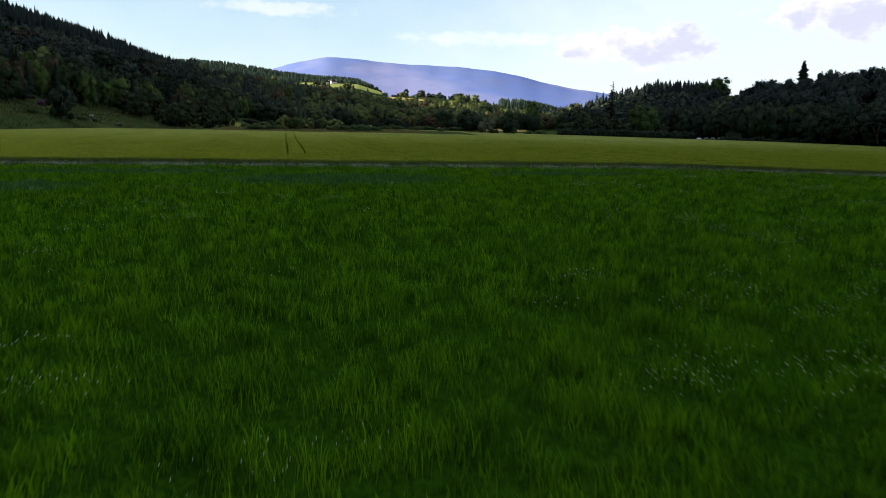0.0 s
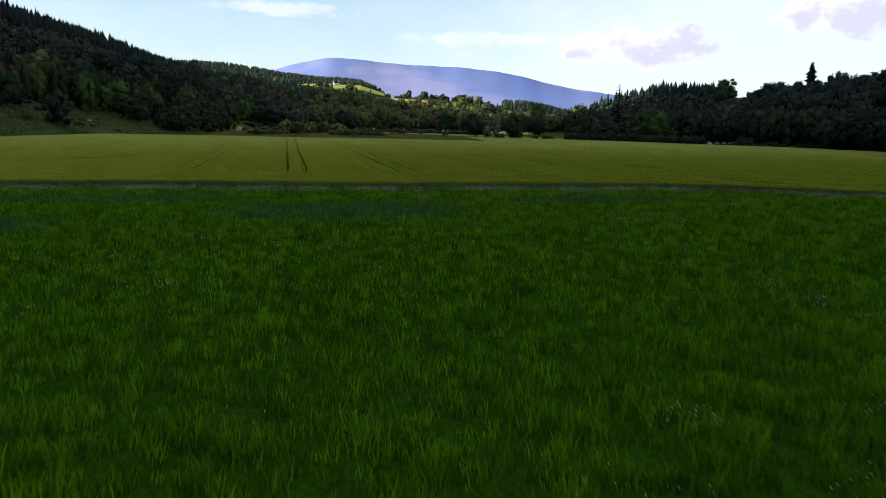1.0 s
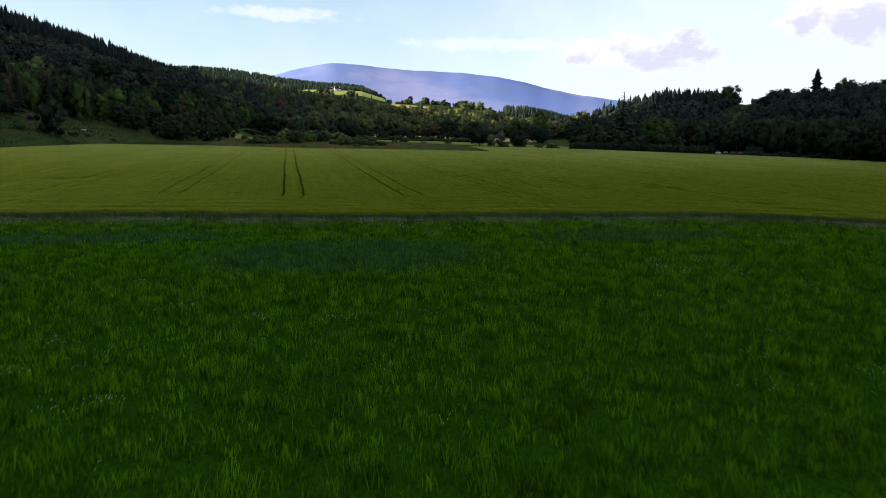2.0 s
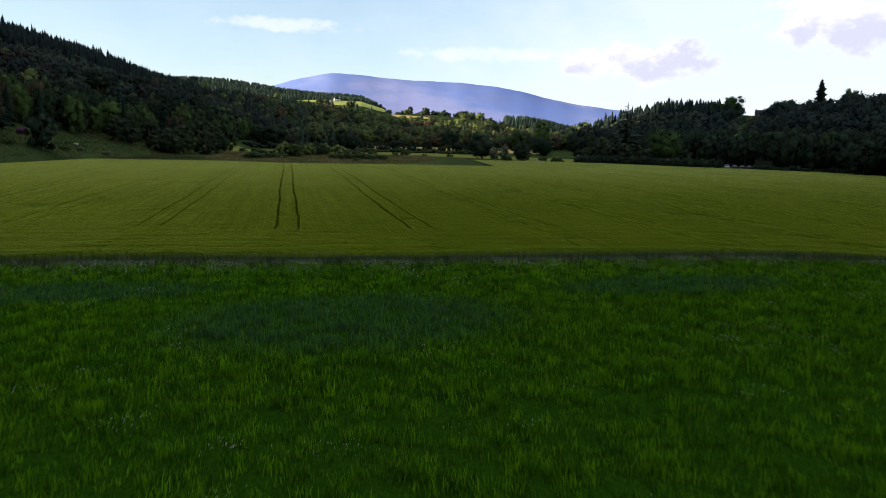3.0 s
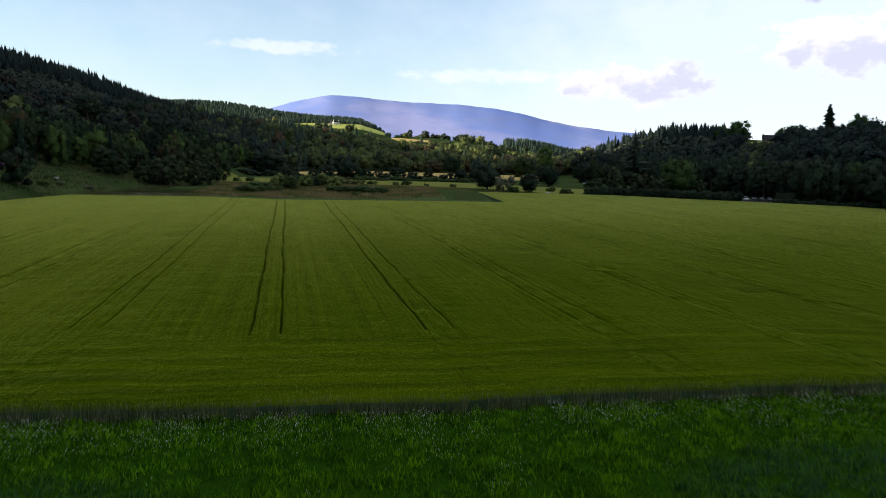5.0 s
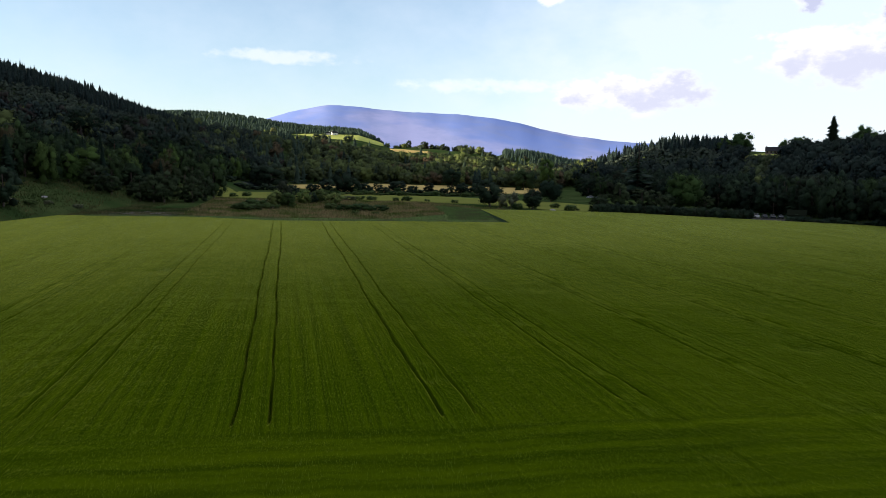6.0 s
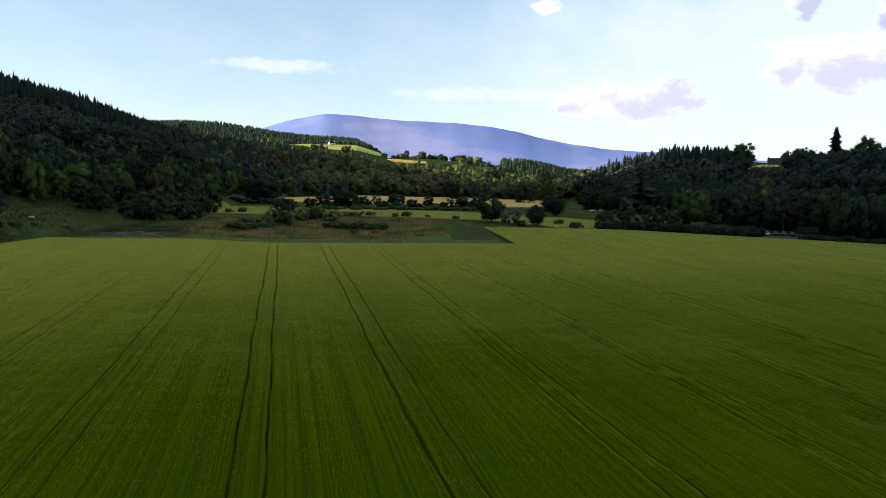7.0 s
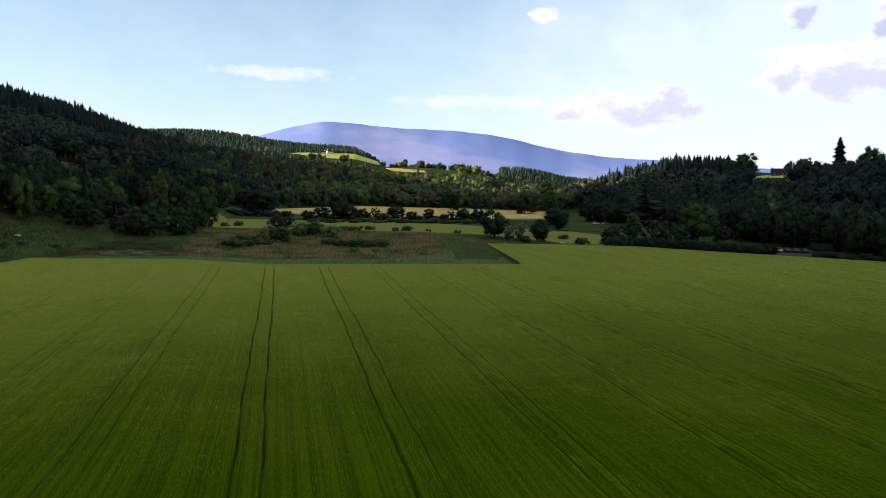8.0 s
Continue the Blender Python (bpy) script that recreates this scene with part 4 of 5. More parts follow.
for x, y, h, r_, leaf in ((1.5, 216.5, 9.6, 4.0, ONE_DARK), (-1.9, 206.0, 6.6, 3.2, ONE_HAW), (2.9, 205.2, 6.2, 3.3, ONE_SHRUB), (9.0, 228.6, 5.6, 3.1, ONE_HAW), (15.4, 237.0, 6.0, 3.4, ONE_SHRUB), (20.0, 218.6, 5.3, 3.4, ONE_HAW), (5.6, 281.0, 5.1, 2.8, ONE_DARK), (12.0, 232.0, 4.6, 2.6, ONE_DARK)):
    tree("broad", x, y, h, r_, leaf, "dense rounded bush in the rough grassland", "bushes in the rough grassland")
for x, y, h, r_ in ((-8.0, 198.5, 3.6, 4.7), (-12.9, 195.8, 2.2, 3.4), (-3.0, 197.1, 2.0, 3.0), (17.6, 197.6, 2.5, 3.3), (21.0, 190.0, 2.3, 3.4), (26.6, 188.0, 2.8, 4.4), (33.0, 188.5, 2.4, 4.2), (-9.4, 190.8, 2.5, 4.6), (23.0, 171.2, 1.5, 1.3), (29.5, 172.7, 0.9, 1.2), (41.9, 165.2, 0.9, 1.0)):
    tree("shrub", x, y, h, r_, ONE_SHRUB, "low dark bramble scrub", "low scrub")
for x, y, h, r_ in ((-15.8, 289.8, 2.4, 2.3), (-2.1, 293.4, 2.2, 2.4), (-21.6, 286.2, 2.2, 2.2), (54.3, 258.2, 2.4, 2.3), (49.1, 255.3, 2.0, 1.6), (28.0, 257.2, 2.4, 3.5), (39.4, 264.6, 1.8, 3.1), (63.1, 254.7, 1.2, 1.3), (33.3, 259.2, 2.0, 2.6), (72.9, 244.6, 1.6, 1.8), (96.4, 212.5, 2.2, 2.4), (108.8, 219.5, 2.0, 2.6), (126.4, 214.9, 2.6, 3.6), (117.0, 200.3, 1.8, 2.4), (123.3, 195.8, 2.4, 2.8)):
    tree("shrub", x, y, h, r_, ONE_SHRUB, "small bush beside the pasture", "bushes beside the pasture")
for i in range(26):
    x = 18 + i * 3.9
    tree("shrub", x, 314 + i * 0.15 + 5 * math.sin(i * 2.1), 2.0 + 0.7 * math.sin(i * 1.3), 3.2, ONE_SHRUB, "ragged bush of a dark overgrown hedge", "overgrown hedge")
for i in range(22):
    x = 28 + i * 4.1
    tree("shrub", x, 346 + 0.05 * (x - 28) + 4 * math.sin(i * 1.7), 2.6 + 1.1 * math.sin(i * 2.9), 3.4 + 0.9 * math.sin(i * 1.1), ONE_DARK if i % 3 else ONE_SHRUB, "low bush between the hedgerow trees", "hedgerow bushes", seed=i)
for i in range(9):
    tree("shrub", -34 + i * 5.0, 372 + 3 * math.sin(i * 1.9), 3.2 + math.sin(i * 2.7), 4.0, ONE_DARK, "dark bush on the river bank", "river bank bushes")

# along the left wood's foot
for x, y, h, r_ in ((-45.8, 231.0, 11.5, 5.4), (-42.7, 233.9, 12.8, 5.6), (-36.2, 241.4, 13.9, 5.2), (-30.3, 249.5, 12.6, 4.6), (-50.0, 228.9, 9.5, 4.6), (-33.1, 238.1, 9.5, 4.0)):
    tree("willow", x, y, h, r_, ONE_WILLOW, "tall grey-green willow at the foot of the wood", "willows at the wood's foot")
tree("broad", -28.5, 271.9, 18.5, 6.2, ONE_LEAF, "tall rounded green tree at the wood's foot")
tree("willow", -61.9, 217.2, 10.6, 5.0, ONE_WILLOW, "grey-green willow bush at the foot of the bank")
tree("willow", -57.8, 221.0, 7.0, 3.6, ONE_WILLOW)
tree("broad", -69.0, 157.4, 11.0, 4.2, ONE_DARK, "dark bushy tree on the grassy bank")
tree("pine", -97.5, 331.0, 19.0, 5.6, ONE_NEEDLE)
tree("pine", -91.0, 336.0, 18.0, 5.4, ONE_NEEDLE)
tree("pine", -82.5, 372.0, 20.0, 6.0, ONE_NEEDLE)
tree("broad", -69.5, 237.0, 13.5, 7.6, ONE_BRIGHT, "broad fresh green tree above the bank")
tree("shrub", -80.0, 174.4, 2.2, 1.7, ONE_PURPLE, "rhododendron bush in purple flower on the bank")
for x, y, h in ((-66.6, 168.7, 1.6), (-64.3, 176.3, 1.3), (-70.4, 163.1, 1.4), (-59.2, 184.9, 1.5), (-75.2, 149.8, 1.7)):
    tree("shrub", x, y, h, h * 1.1, ONE_ELDER if h < 1.55 else ONE_SHRUB, "low weedy bush on the bank", "bushes on the bank")

# along the shaded wood's foot
tree("broad", 160.5, 209.5, 16.8, 8.0, ONE_MID, "large round green tree at the wood's edge")
for x, y, h, r_, kind in ((138.6, 203.6, 10.2, 4.7, "willow"), (129.9, 204.7, 11.4, 3.2, "tall"), (116.5, 196.5, 6.4, 3.2, "willow"), (146.0, 202.0, 8.0, 4.0, "willow"), (152.0, 208.0, 7.0, 4.0, "tall"), (168.0, 205.0, 7.0, 3.6, "willow"), (124.0, 206.0, 7.5, 3.6, "willow")):
    tree(kind, x, y, h, r_, ONE_WILLOW, "grey-green tree at the foot of the shaded wood", "trees at the shaded wood's foot")
tree("thin", 196.0, 311.0, 32.5, 9.5, ONE_NEEDLE, "tall thin spruce with a bare ragged top")
tree("redwood", 413.6, 408.5, 30.0, 5.2, ONE_NEEDLE, "very tall dark conifer on the hill's crest")
tree("broad", 440.5, 406.5, 24.0, 9.5, ONE_MID, "rounded tree on the hill's crest")
tree("broad", 379.7, 470.2, 20.0, 9.3, ONE_MID, "rounded tree on the hill's crest")
tree("broad", 394.0, 421.0, 15.0, 6.6, ONE_MID, "rounded tree on the hill's crest")
tree("broad", 386.5, 428.0, 12.0, 4.4, ONE_MID, "rounded tree on the hill's crest")
tree("tall", 367.6, 475.0, 15.5, 5.4, ONE_BRIGHT, "light green tree on the hill's crest")
for i in range(40):
    x = 112 + 39.5 * i / 39
    tree("shrub", x + 1.5, float(far_edge(x)) + 4.5, 3.4 + 0.7 * math.sin(i * 2.3), 2.9, ONE_DARK, "dense bush of the field hedge", "field hedge", seed=i)
for i in range(16):
    x = 162 + 36 * i / 15
    tree("shrub", x + 1.5, float(far_edge(x)) + 4.0, 2.2 + 0.5 * math.sin(i * 1.9), 2.6, ONE_DARK, "low dark bush of the field hedge", "field hedge", seed=i)


def jitter(x0, x1, y0, y1, s, r):
    """Uneven planting places about s apart."""
    a, b = np.meshgrid(np.arange(x0, x1, s), np.arange(y0, y1, s))
    return a.ravel() + r.uniform(-0.45, 0.45, a.size) * s, b.ravel() + r.uniform(-0.45, 0.45, a.size) * s


r = np.random.default_rng(21)
for i in range(18):
    tree("broad" if i % 3 else "willow", 181 + 6.2 * (i % 6) + r.uniform(-2, 2), 328 + 13 * (i // 6) + r.uniform(-3, 3), r.uniform(9, 14), r.uniform(4.4, 6.0), ONE_DARK if i % 4 else ONE_LEAF, group="trees of the shaded wood")
# single trees in the first rows of both woods
px, py = jitter(-130, -20, 150, 470, 7.2, r)
d = left_run(px, py)
for x, y, dd in zip(px, py, d):
    if 15 < dd < 48 and not (dd < 22 and y < 225):
        q = r.uniform()
        if q < 0.62:
            tree("broad" if q < 0.4 else "willow", x, y, r.uniform(9, 14) + 0.05 * dd, r.uniform(3.6, 5.4), ONE_BRIGHT if r.uniform() < 0.18 else ONE_LEAF, group="trees of the hill wood")
        elif q < 0.72 and y > 235:
            tree("pine", x, y, r.uniform(14, 19), r.uniform(3.2, 4.6), ONE_NEEDLE, group="trees of the hill wood")
        else:
            tree("spruce", x, y, r.uniform(11, 17), r.uniform(2.6, 3.4), ONE_NEEDLE, group="trees of the hill wood")
px, py = jitter(120, 300, 60, 470, 7.8, r)
d = right_run(px, py)
for x, y, dd in zip(px, py, d):
    if -2 < dd < 32 and not (150 < y < 182 and dd < 4) and not (y > 350 and dd < 6):
        q = r.uniform()
        if q < 0.96:
            # mostly dark leaves here, which carry part of this wood's shade
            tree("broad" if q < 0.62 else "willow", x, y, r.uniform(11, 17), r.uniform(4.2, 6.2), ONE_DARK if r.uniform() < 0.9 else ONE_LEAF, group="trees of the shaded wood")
        else:
            tree("spruce", x, y, r.uniform(8, 13), r.uniform(2.8, 3.8), ONE_NEEDLE, group="trees of the shaded wood")

# ---- the woods behind: too many trees to count ----
FAR = {"clump": [crown(np.random.default_rng(400 + k), 10, 4.4, 9, 220, 0.52, 0.0, lobe=(0.32, 0.54), reach=(0.42, 0.78), full=0.4)[0] for k in range(8)],
       "broad": [crown(np.random.default_rng(420 + k), 10, 4.4, 11, 290, 0.45, 0.0, lobe=(0.34, 0.62), reach=(0.35, 0.75), full=0.4, loose=0.65)[0] for k in range(8)],
       "pine": [crown(np.random.default_rng(440 + k), 10, 2.8, 11, 170, 0.36, 0.42, lobe=(0.3, 0.5), reach=(0.4, 0.95), core=0.7)[0] for k in range(5)],
       "young": [crown(np.random.default_rng(460 + k), 10, 3.2, 5, 70, 0.62, 0.0, lobe=(0.36, 0.55), reach=(0.45, 0.75))[0] for k in range(5)],
       "spruce": [spruce(480 + k, 10, 2.2, 10, 6, droop=0.2, ragged=0.55, core=3, power=0.65)[1] for k in range(6)],
       "small": [spruce(500 + k, 10, 2.6, 3, 4, core=3)[1] for k in range(3)]}


def wood(name, label, plant, mat, category="woodland"):
    """One mesh of many trees. plant: rows of kind, x, y, height, radius, tint."""
    VV_, FF_, NN_, TT_, o = [], [], [], [], 0
    by = {}
    for row in plant:
        by.setdefault((row[0], int(row[1] * 13 + row[2] * 7) % len(FAR[row[0]])), []).append(row[1:])
    wide = {"broad": 4.4, "clump": 4.4, "pine": 2.8, "young": 3.2, "spruce": 2.2, "small": 2.6}
    for (kind, k), rows in sorted(by.items()):
        v_, f_, n_ = FAR[kind][k]
        q = np.array(rows)
        a = (q[:, 0] * 1.9 + q[:, 1] * 0.7) % 6.28
        sx, sz = q[:, 3] / wide[kind], q[:, 2] / 10
        ca, sa = np.cos(a)[:, None], np.sin(a)[:, None]
        P = np.stack([(v_[None, :, 0] * ca - v_[None, :, 1] * sa) * sx[:, None] + q[:, 0, None], (v_[None, :, 0] * sa + v_[None, :, 1] * ca) * sx[:, None] + q[:, 1, None], v_[None, :, 2] * sz[:, None] + land(q[:, 0], q[:, 1])[:, None]], 2)
        VV_.append(P.reshape(-1, 3))
        NN_.append(np.stack([n_[None, :, 0] * ca - n_[None, :, 1] * sa, n_[None, :, 0] * sa + n_[None, :, 1] * ca, n_[None, :, 2] + 0 * ca], 2).reshape(-1, 3))
        FF_.append((np.arange(len(q))[:, None, None] * len(v_) + f_[None]).reshape(-1, 3) + o)
        TT_.append(np.repeat(q[:, 4], len(v_)))
        o += len(q) * len(v_)
    return tagged(new(name, mesh_np(name, np.concatenate(VV_), np.concatenate(FF_), mat, np.concatenate(TT_), normals=np.concatenate(NN_))), label, category, kind="stuff")


def seen(x, y, a0=-27, a1=48):
    """Within the camera's range of view; places outside it are planted thinly."""
    a = np.degrees(np.arctan2(x, y + 85))
    return (a > a0) & (a < a1)


leafy, needled, young = [], [], []


def crest(y):
    """How far up the left hill the dark conifers of its crest begin."""
    return np.interp(y, [300, 400, 480, 560, 620, 700, 800], [215, 205, 186, 172, 142, 120, 100]) + 9 * np.sin(y * 0.05)


def planted(x, y):
    """The young plantation on the left hill's upper slope."""
    d = left_run(x, y)
    return (d > 104 + 8 * np.sin(y * 0.06)) & (d < crest(y)) & (y > 330) & (y < 600)


px, py = jitter(-420, 40, 20, 860, 8.0, r)
d = left_run(px, py)
for x, y, dd in zip(px, py, d):
    if dd < 46 and not (y > 420 and dd > 12) or dd > crest(y) or (y > 520 and x > -30) or y > 790 or planted(x, y):
        continue
    if not seen(x, y) and r.uniform() > 0.15:
        continue
    q = r.uniform()
    if y > 470 and dd > 40 and q < 0.55:
        needled.append(("spruce", x, y, r.uniform(9, 15), r.uniform(2.4, 3.6), r.uniform(0.2, 0.85)))
    elif q < 0.30 or (dd > 80 and q < 0.6):
        needled.append(("pine", x, y, r.uniform(13, 18), r.uniform(3.2, 4.6), r.uniform(0, 1)))
    elif q < 0.40:
        needled.append(("spruce", x, y, r.uniform(10, 15), r.uniform(2.6, 3.4), r.uniform(0.2, 1)))
    else:
        # low tints: the slope's shade is partly in the leaf colour
        leafy.append(("broad", x, y, r.uniform(9, 15), r.uniform(4.0, 6.0), 0.08 + 0.5 * r.uniform(0, 1) ** 2))
px, py = jitter(-420, 40, 300, 830, 6.3, r)
d = left_run(px, py)
for x, y, dd in zip(px, py, d):
    if crest(y) < dd < 300 and seen(x, y):
        needled.append(("spruce", x, y, (r.uniform(8.5, 12) + 2.4 * float(ss((y - 420) / 60) * ss((660 - y) / 60))) * (1.2 if r.uniform() < 0.12 else 1.0), r.uniform(2.4, 3.8), r.uniform(0, 0.5)))
px, py = jitter(-320, 0, 320, 620, 5.4, r)
for x, y in zip(px, py):
    if planted(x, y) and seen(x, y):
        young.append(("young", x, y, r.uniform(5, 7.5), r.uniform(1.9, 2.9), r.uniform(0, 0.8)))
wood("left_hill_broadleaf_wood", "dense dark green broadleaved wood on the steep hillside", leafy, LEAF)
wood("left_hill_conifer_wood", "dark conifer wood along the steep hill's crest", needled, NEEDLE)
wood("left_hill_young_plantation", "soft grey-green young plantation on the upper slope", young, YOUNG, "plantation")


def sight_wedge(x, y):
    """A wedge of bearings from the camera by the hill pasture, where trees stay below its line of sight."""
    a = np.degrees(np.arctan2(x - 2.5, y + 23))
    return 38.0 < a < 40.6 and x > 200


def bearing(x, y):
    return math.degrees(math.atan2(x - 2.5, y + 23))


def conifer_slope(x, y, dd):
    """The planted shoulder of the shaded hill: pale young trees below, old spruces along the crest. Its bounds are
    fitted to the camera's view.
    """
    return dd > np.interp(bearing(x, y), [27, 29, 31, 33], [36, 44, 54, 62]) and y > 330 + 0.2 * (x - 300) and x - 2.5 < 0.735 * (y + 23)


# tints stay low on this hill: its shade is put into the leaf colour
leafy, needled, young = [], [], []
px, py = jitter(150, 640, 20, 720, 9.8, r)
d = right_run(px, py)
for x, y, dd in zip(px, py, d):
    if dd < 30 and y < 470 or dd < 2 or dd > 170 or (322 < x < 395 and 384 < y < 442 and x + y > 725):
        continue
    if not seen(x, y) and r.uniform() > 0.15:
        continue
    q = r.uniform()
    # height that keeps a tree below the camera's line of sight
    top = 20 + 0.012 * math.hypot(x, y + 23) - float(land(x, y))
    if sight_wedge(x, y):
        if top > 1.5:
            leafy.append(("broad", x, y, min(top, 12.0), r.uniform(3.6, 5.0), r.uniform(0, 0.6)))
    elif conifer_slope(x, y, dd):
        continue
    elif q < 0.025 and dd < 120:
        needled.append(("spruce", x, y, r.uniform(11, 16), r.uniform(3.0, 4.2), r.uniform(0, 0.8)))
    elif dd > 120:
        leafy.append(("broad", x, y, r.uniform(6, 11), r.uniform(4.0, 5.8), r.uniform(0, 0.14)))
    else:
        if q < 0.2:
            needled.append(("pine", x, y, r.uniform(14, 19), r.uniform(3.6, 5.0), r.uniform(0, 0.6)))
        else:
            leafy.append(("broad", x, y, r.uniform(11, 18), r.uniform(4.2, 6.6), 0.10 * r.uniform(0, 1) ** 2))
px, py = jitter(200, 520, 330, 720, 6.4, r)
for x, y, dd in zip(px, py, right_run(px, py)):
    if not conifer_slope(x, y, dd) or dd > 200 or not seen(x, y):
        continue
    if dd > np.interp(bearing(x, y), [27, 29, 31, 33.5], [46, 66, 92, 114]) + 5 * math.sin(y * 0.07):
        if r.uniform() < 0.8:
            needled.append(("spruce", x, y, r.uniform(9, 14.5) * (1.3 if r.uniform() < 0.15 else 1.0), r.uniform(3.4, 5.0), r.uniform(0, 0.5)))
    else:
        young.append(("young", x, y, r.uniform(7.5, 9.5), r.uniform(2.6, 3.6), r.uniform(0.1, 0.9)))
wood("right_hill_young_plantation", "even grey-green young plantation on the shaded hill", young, YOUNG, "plantation")
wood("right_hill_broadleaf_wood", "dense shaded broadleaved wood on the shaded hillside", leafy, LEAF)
wood("right_hill_conifer_wood", "dark conifers on the shaded hillside", needled, NEEDLE)

leafy, needled = [], []
px, py = jitter(-45, 520, 470, 860, 10.5, r)
for x, y in zip(px, py):
    edge_y = np.interp(x, [-45, 0, 66, 140, 205, 300], [470, 490, 535, 512, 470, 560])
    if y < edge_y or right_run(x, y) > 40 or x < -30 and y > 520 or y > 790 or (y > 738 and 70 < x < 300):
        continue
    q = r.uniform()
    if q < 0.12 or (x < 20 and q < 0.6):
        needled.append(("spruce", x, y, r.uniform(12, 18), r.uniform(3.6, 5.2), r.uniform(0, 0.85)))
    else:
        # tint rises with x: the wood's shaded and sunlit ends are coloured in
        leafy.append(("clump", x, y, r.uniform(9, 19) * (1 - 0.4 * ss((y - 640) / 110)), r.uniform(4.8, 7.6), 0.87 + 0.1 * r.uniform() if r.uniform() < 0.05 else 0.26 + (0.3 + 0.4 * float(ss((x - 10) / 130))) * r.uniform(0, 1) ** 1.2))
px, py = jitter(-30, 640, 870, 1190, 17, r)
for x, y in zip(px, py):
    if (0 < x < 176 and 890 < y) or (x < 5 and y > 990) or (145 < x < 240 and 865 < y < 980) or r.uniform() < 0.45:
        continue
    leafy.append(("clump", x, y, r.uniform(9, 14), r.uniform(4.6, 7.0), r.uniform(0, 0.9)))
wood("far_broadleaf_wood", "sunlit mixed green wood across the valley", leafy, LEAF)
wood("far_conifers", "scattered dark conifers in the far wood", needled, PLANTED)

rows = []
px, py = jitter(-420, 260, 900, 1400, 9.6, r)
for x, y in zip(px, py):
    if x > 70 and y < 1118 or x > 175 or (x > 8 and y < 1092) or (x > -30 and y < 990) or x < -0.30 * y:
        continue
    rows.append(("small", x, y, r.uniform(6.5, 8.5), r.uniform(3.8, 5.2), r.uniform(0, 0.8)))
px, py = jitter(380, 760, 1130, 1420, 9.5, r)
for x, y in zip(px, py):
    if not 18.2 < bearing(x, y) < 28:
        continue
    rows.append(("small", x, y, r.uniform(12, 14.5), r.uniform(4.0, 5.4), r.uniform(0, 0.8)))
wood("conifer_plantation", "even-aged conifer plantation on the far hills", rows, PLANTED, "plantation")

# ---- buildings, cars, stones ----


def house(name, x, y, turn, L, W, H, wall, roof, label, z=None, windows=4):
    """A small gabled building: walls, roof, chimneys, windows and a door."""
    ob = new(name)
    ob.matrix_world = pose(x, y, float(land(x, y)) if z is None else z, 0, 0, turn)
    bm = box(-L / 2, -W / 2, -0.6, L / 2, W / 2, H)
    ridge = H + W * 0.42
    for s in (-1, 1):
        a = [bm.verts.new((s * L / 2, -W / 2, H)), bm.verts.new((s * L / 2, W / 2, H)), bm.verts.new((s * L / 2, 0, ridge))]
        bm.faces.new(a)
    part("wall", bm, wall, ob)
    bm = bmesh.new()
    e = 0.35
    pts = [(-W / 2 - e, H - 0.28), (0, ridge + 0.05), (W / 2 + e, H - 0.28), (W / 2 + e, H - 0.08), (0, ridge + 0.28), (-W / 2 - e, H - 0.08)]
    A_ = [bm.verts.new((-L / 2 - e, p[0], p[1])) for p in pts]
    B_ = [bm.verts.new((L / 2 + e, p[0], p[1])) for p in pts]
    bm.faces.new(A_[::-1]), bm.faces.new(B_)
    for i in range(6):
        bm.faces.new((A_[i], A_[(i + 1) % 6], B_[(i + 1) % 6], B_[i]))
    roof_ob = part("roof", bm, roof, ob)
    if windows:
        for s in (-1, 1):
            part("chimney", box(s * (L / 2 - 0.6) - 0.4, -0.4, ridge - 0.6, s * (L / 2 - 0.6) + 0.4, 0.4, ridge + 1.1, 0.04), wall, roof_ob)
    for i in range(windows):
        xx = -L / 2 + L * (i + 0.5) / windows
        part("window", box(xx - 0.5, -W / 2 - 0.06, H * 0.35, xx + 0.5, -W / 2 + 0.05, H * 0.35 + 1.3, 0.02), GLASS, ob)
    part("door", box(-0.5, -W / 2 - 0.05, 0, 0.5, -W / 2 + 0.05, 2.0, 0.02), DARK_WOOD, ob)
    return tagged(ob, label, "house" if windows else "shed")


# the trees' shade over the shed is put into this dark roof colour
SHADED_ROOF = plain("roof darkened by tree shade", (0.014, 0.018, 0.012), 1.0, 0.0)
house("farmhouse", 81.5, 1104, 20, 10, 6, 4.0, WHITE_WALL, SLATE, "white farmhouse with a slate roof beside the hill pasture")
house("farm_barn", 70.0, 1108, 20, 8, 5, 2.8, WHITE_WALL, SLATE, "low white barn beside the farmhouse", windows=2)
house("hill_house", 376.5, 427, -40, 11, 7, 2.6, BROWN_WALL, SLATE, "dark stone house on the crest of the wooded hill")
house("shed", 177.5, 165.5, -38, 5.4, 3.6, 1.7, DARK_WOOD, SHADED_ROOF, "green wooden shed with a dark roof by the parking place", windows=0)
for x, y in ((228, 700), (262, 690)):
    house("cottage", x, y, 10, 9, 6, 4.0, WHITE_WALL, SLATE, "white cottage half hidden in the far wood", windows=2)


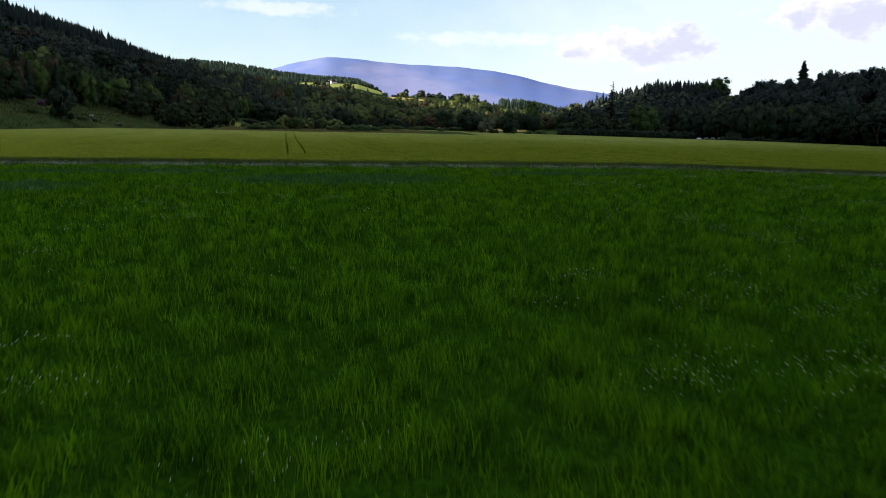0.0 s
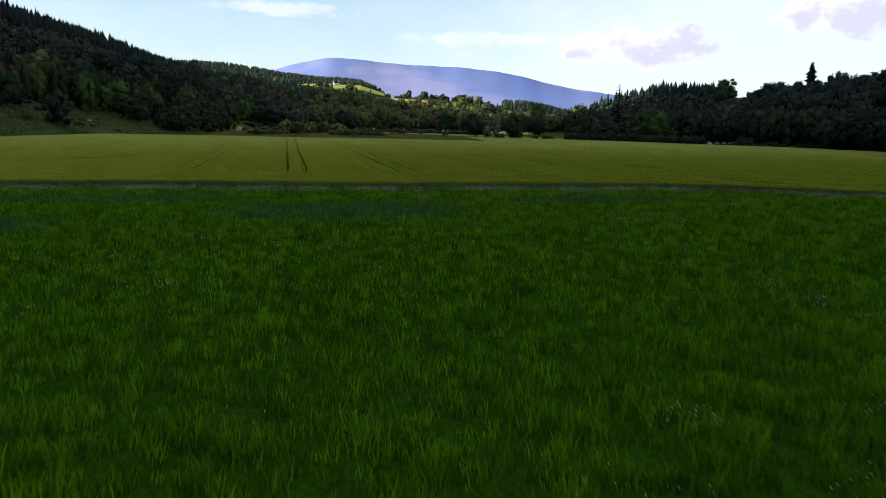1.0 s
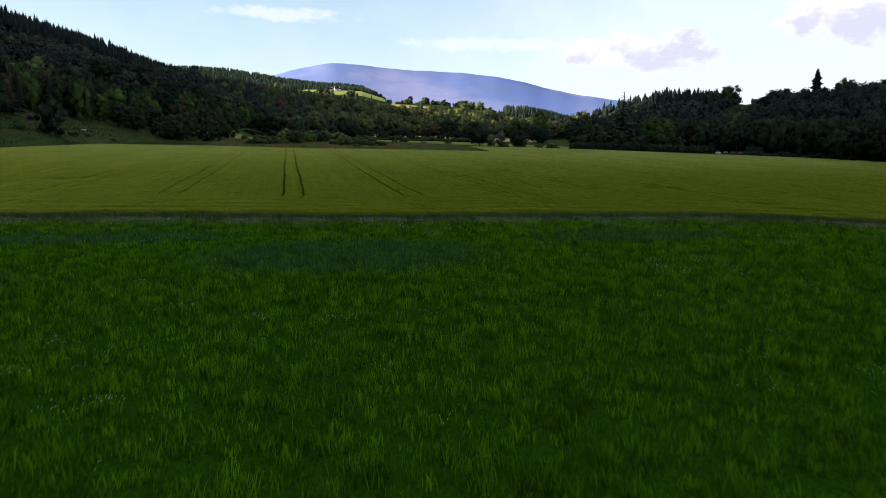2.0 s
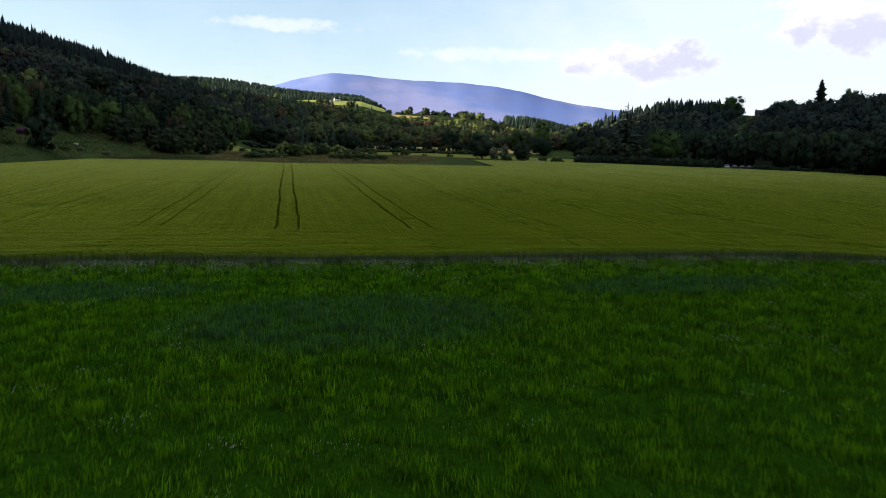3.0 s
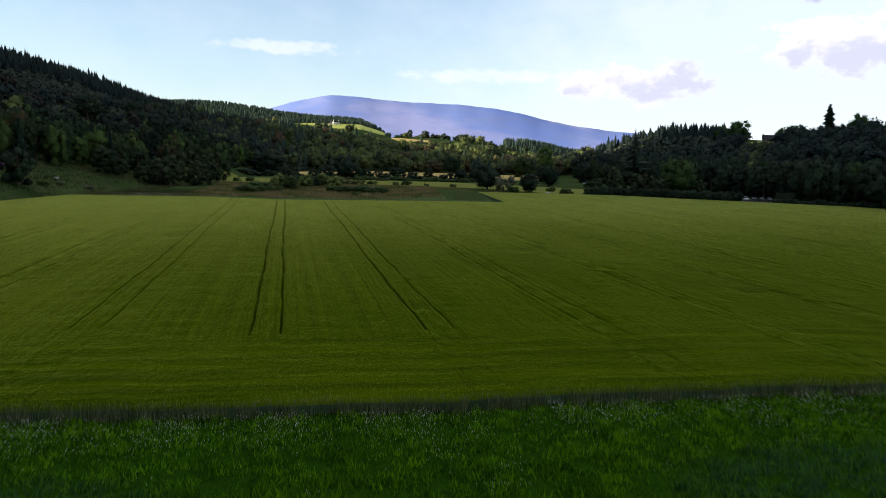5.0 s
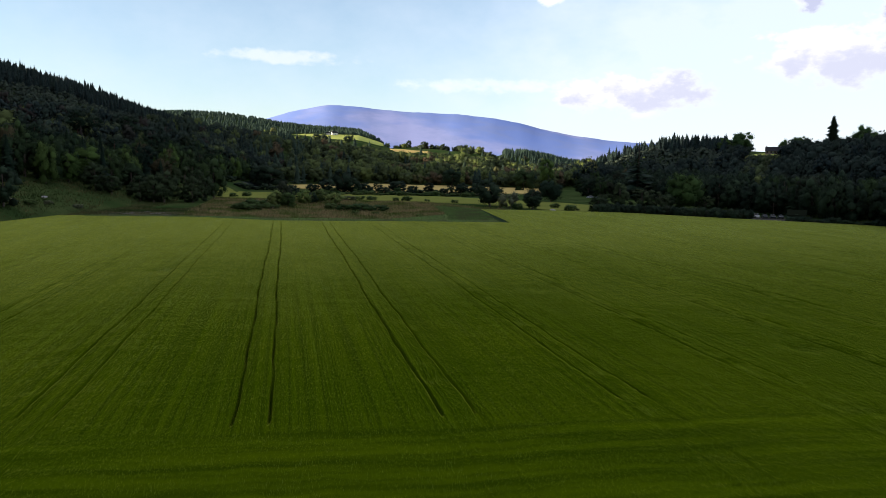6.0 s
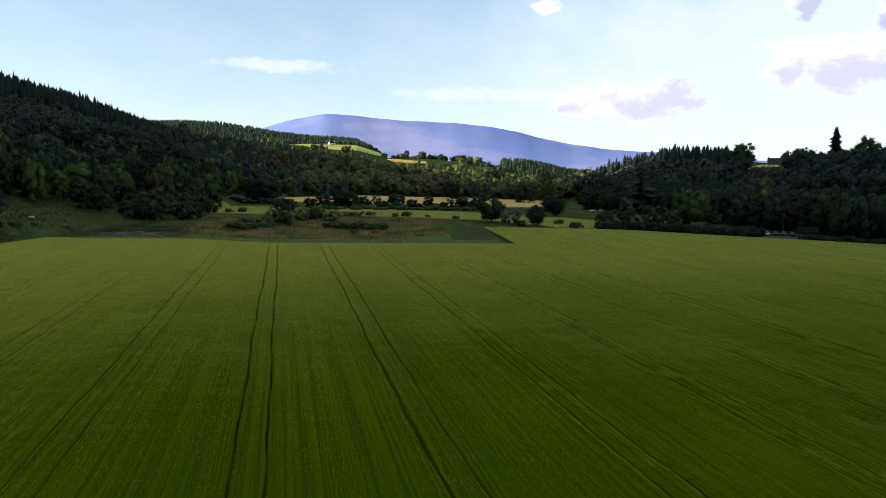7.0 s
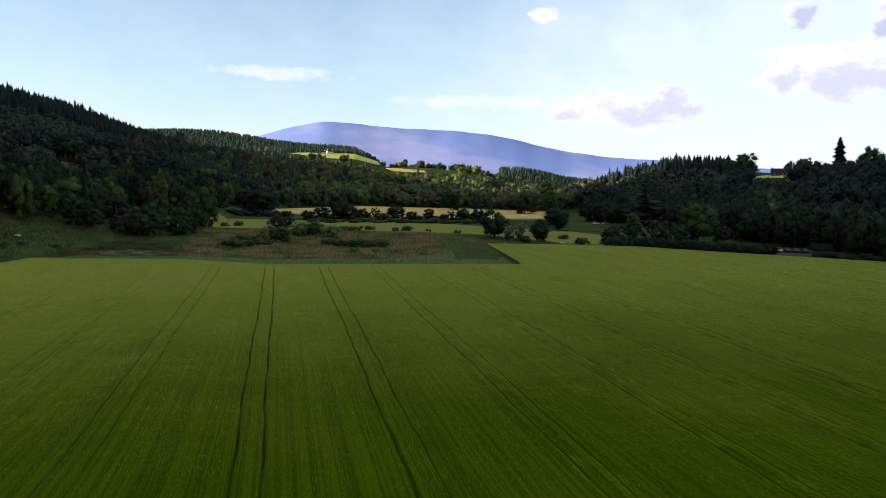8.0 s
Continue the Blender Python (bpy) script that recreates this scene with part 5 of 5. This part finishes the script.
def car(x, y, turn, paint, label, z=None):
    """A parked car: body, glasshouse, wheels with rims, lamps."""
    ob = new("car")
    ob.matrix_world = pose(x, y, (float(land(x, y)) if z is None else z) + 0.06, 0, 0, turn)
    side = [(-2.1, 0.35), (-2.15, 0.75), (-1.95, 0.92), (-1.0, 1.0), (1.9, 0.98), (2.1, 0.8), (2.1, 0.35)]
    top = [(-0.95, 0.99), (-0.35, 1.42), (1.1, 1.45), (1.8, 1.0)]
    for name, prof, w0, mat in (("body", side, 0.85, paint), ("glasshouse", top, 0.72, GLASS)):
        bm = bmesh.new()
        a = [bm.verts.new((p[0], -w0, p[1])) for p in prof]
        b_ = [bm.verts.new((p[0], w0, p[1])) for p in prof]
        bm.faces.new(a), bm.faces.new(b_[::-1])
        for i in range(len(prof)):
            bm.faces.new((a[i], b_[i], b_[(i + 1) % len(prof)], a[(i + 1) % len(prof)]))
        bmesh.ops.bevel(bm, geom=bm.edges[:], offset=0.06, segments=2, affect="EDGES")
        part(name, bm, mat, ob)
    part("car_roof", box(-0.3, -0.68, 1.40, 1.08, 0.68, 1.48, 0.03), paint, ob)
    for sx in (-1.3, 1.3):
        for sy in (-0.8, 0.8):
            bm = bmesh.new()
            bmesh.ops.create_cone(bm, cap_ends=True, segments=16, radius1=0.32, radius2=0.32, depth=0.2, matrix=Matrix.Translation((sx, sy, 0.32)) @ Matrix.Rotation(radians(90), 4, "X"))
            wheel = part("wheel", bm, RUBBER, ob)
            bm = bmesh.new()
            bmesh.ops.create_cone(bm, cap_ends=True, segments=12, radius1=0.2, radius2=0.17, depth=0.22, matrix=Matrix.Translation((sx, sy, 0.32)) @ Matrix.Rotation(radians(90), 4, "X"))
            part("rim", bm, STEEL, wheel)
    for sy in (-0.6, 0.6):
        part("headlight", box(-2.17, sy - 0.16, 0.66, -2.08, sy + 0.16, 0.8, 0.02), GLASS, ob)
    return tagged(ob, label, "car", "parked cars")


PAINT_W = plain("white car paint", (0.42, 0.43, 0.47), 0.25, 0.5, vary=0.05)
PAINT_S = plain("silver car paint", (0.22, 0.25, 0.30), 0.3, 0.5, metal=0.4, vary=0.05)
PAINT_D = plain("dark car paint", (0.02, 0.024, 0.034), 0.35, 0.3, vary=0.05)
for x, y, a, p, l in ((165.5, 171.0, 60, PAINT_W, "white car parked under the trees"), (168.0, 169.9, 62, PAINT_D, "dark car parked under the trees"), (170.4, 168.7, 58, PAINT_D, "dark car parked under the trees"), (172.7, 167.5, 60, PAINT_D, "dark car parked under the trees"),
                      (170.0, 316.5, 15, PAINT_W, "white car parked beside the shaded pasture"), (175.0, 315.5, 12, PAINT_S, "silver car parked beside the shaded pasture")):
    car(x, y, a, p, l)


def boulder(x, y, s, label):
    bm = bmesh.new()
    bmesh.ops.create_icosphere(bm, subdivisions=3, radius=1)
    for v_ in bm.verts:
        v_.co *= 1 + 0.3 * noise.noise(v_.co * 1.3 + Vector((x, y, 0)))
        v_.co.x *= 1.5 * s
        v_.co.y *= s
        v_.co.z *= 0.65 * s
    me = bpy.data.meshes.new("boulder")
    bm.to_mesh(me)
    bm.free()
    me.materials.append(STONE)
    ob = new("boulder", me)
    ob.matrix_world = Matrix.Translation((x, y, float(land(x, y)) + 0.3 * s))
    return tagged(ob, label, "boulder", "boulders")


boulder(-2.4, 204.0, 0.9, "pale grey boulder lying in the rough grass")
boulder(99.5, 199.5, 0.8, "pale grey boulder at the barley's far edge")
boulder(-67.0, 181.5, 0.6, "grey stone on the grassy bank")
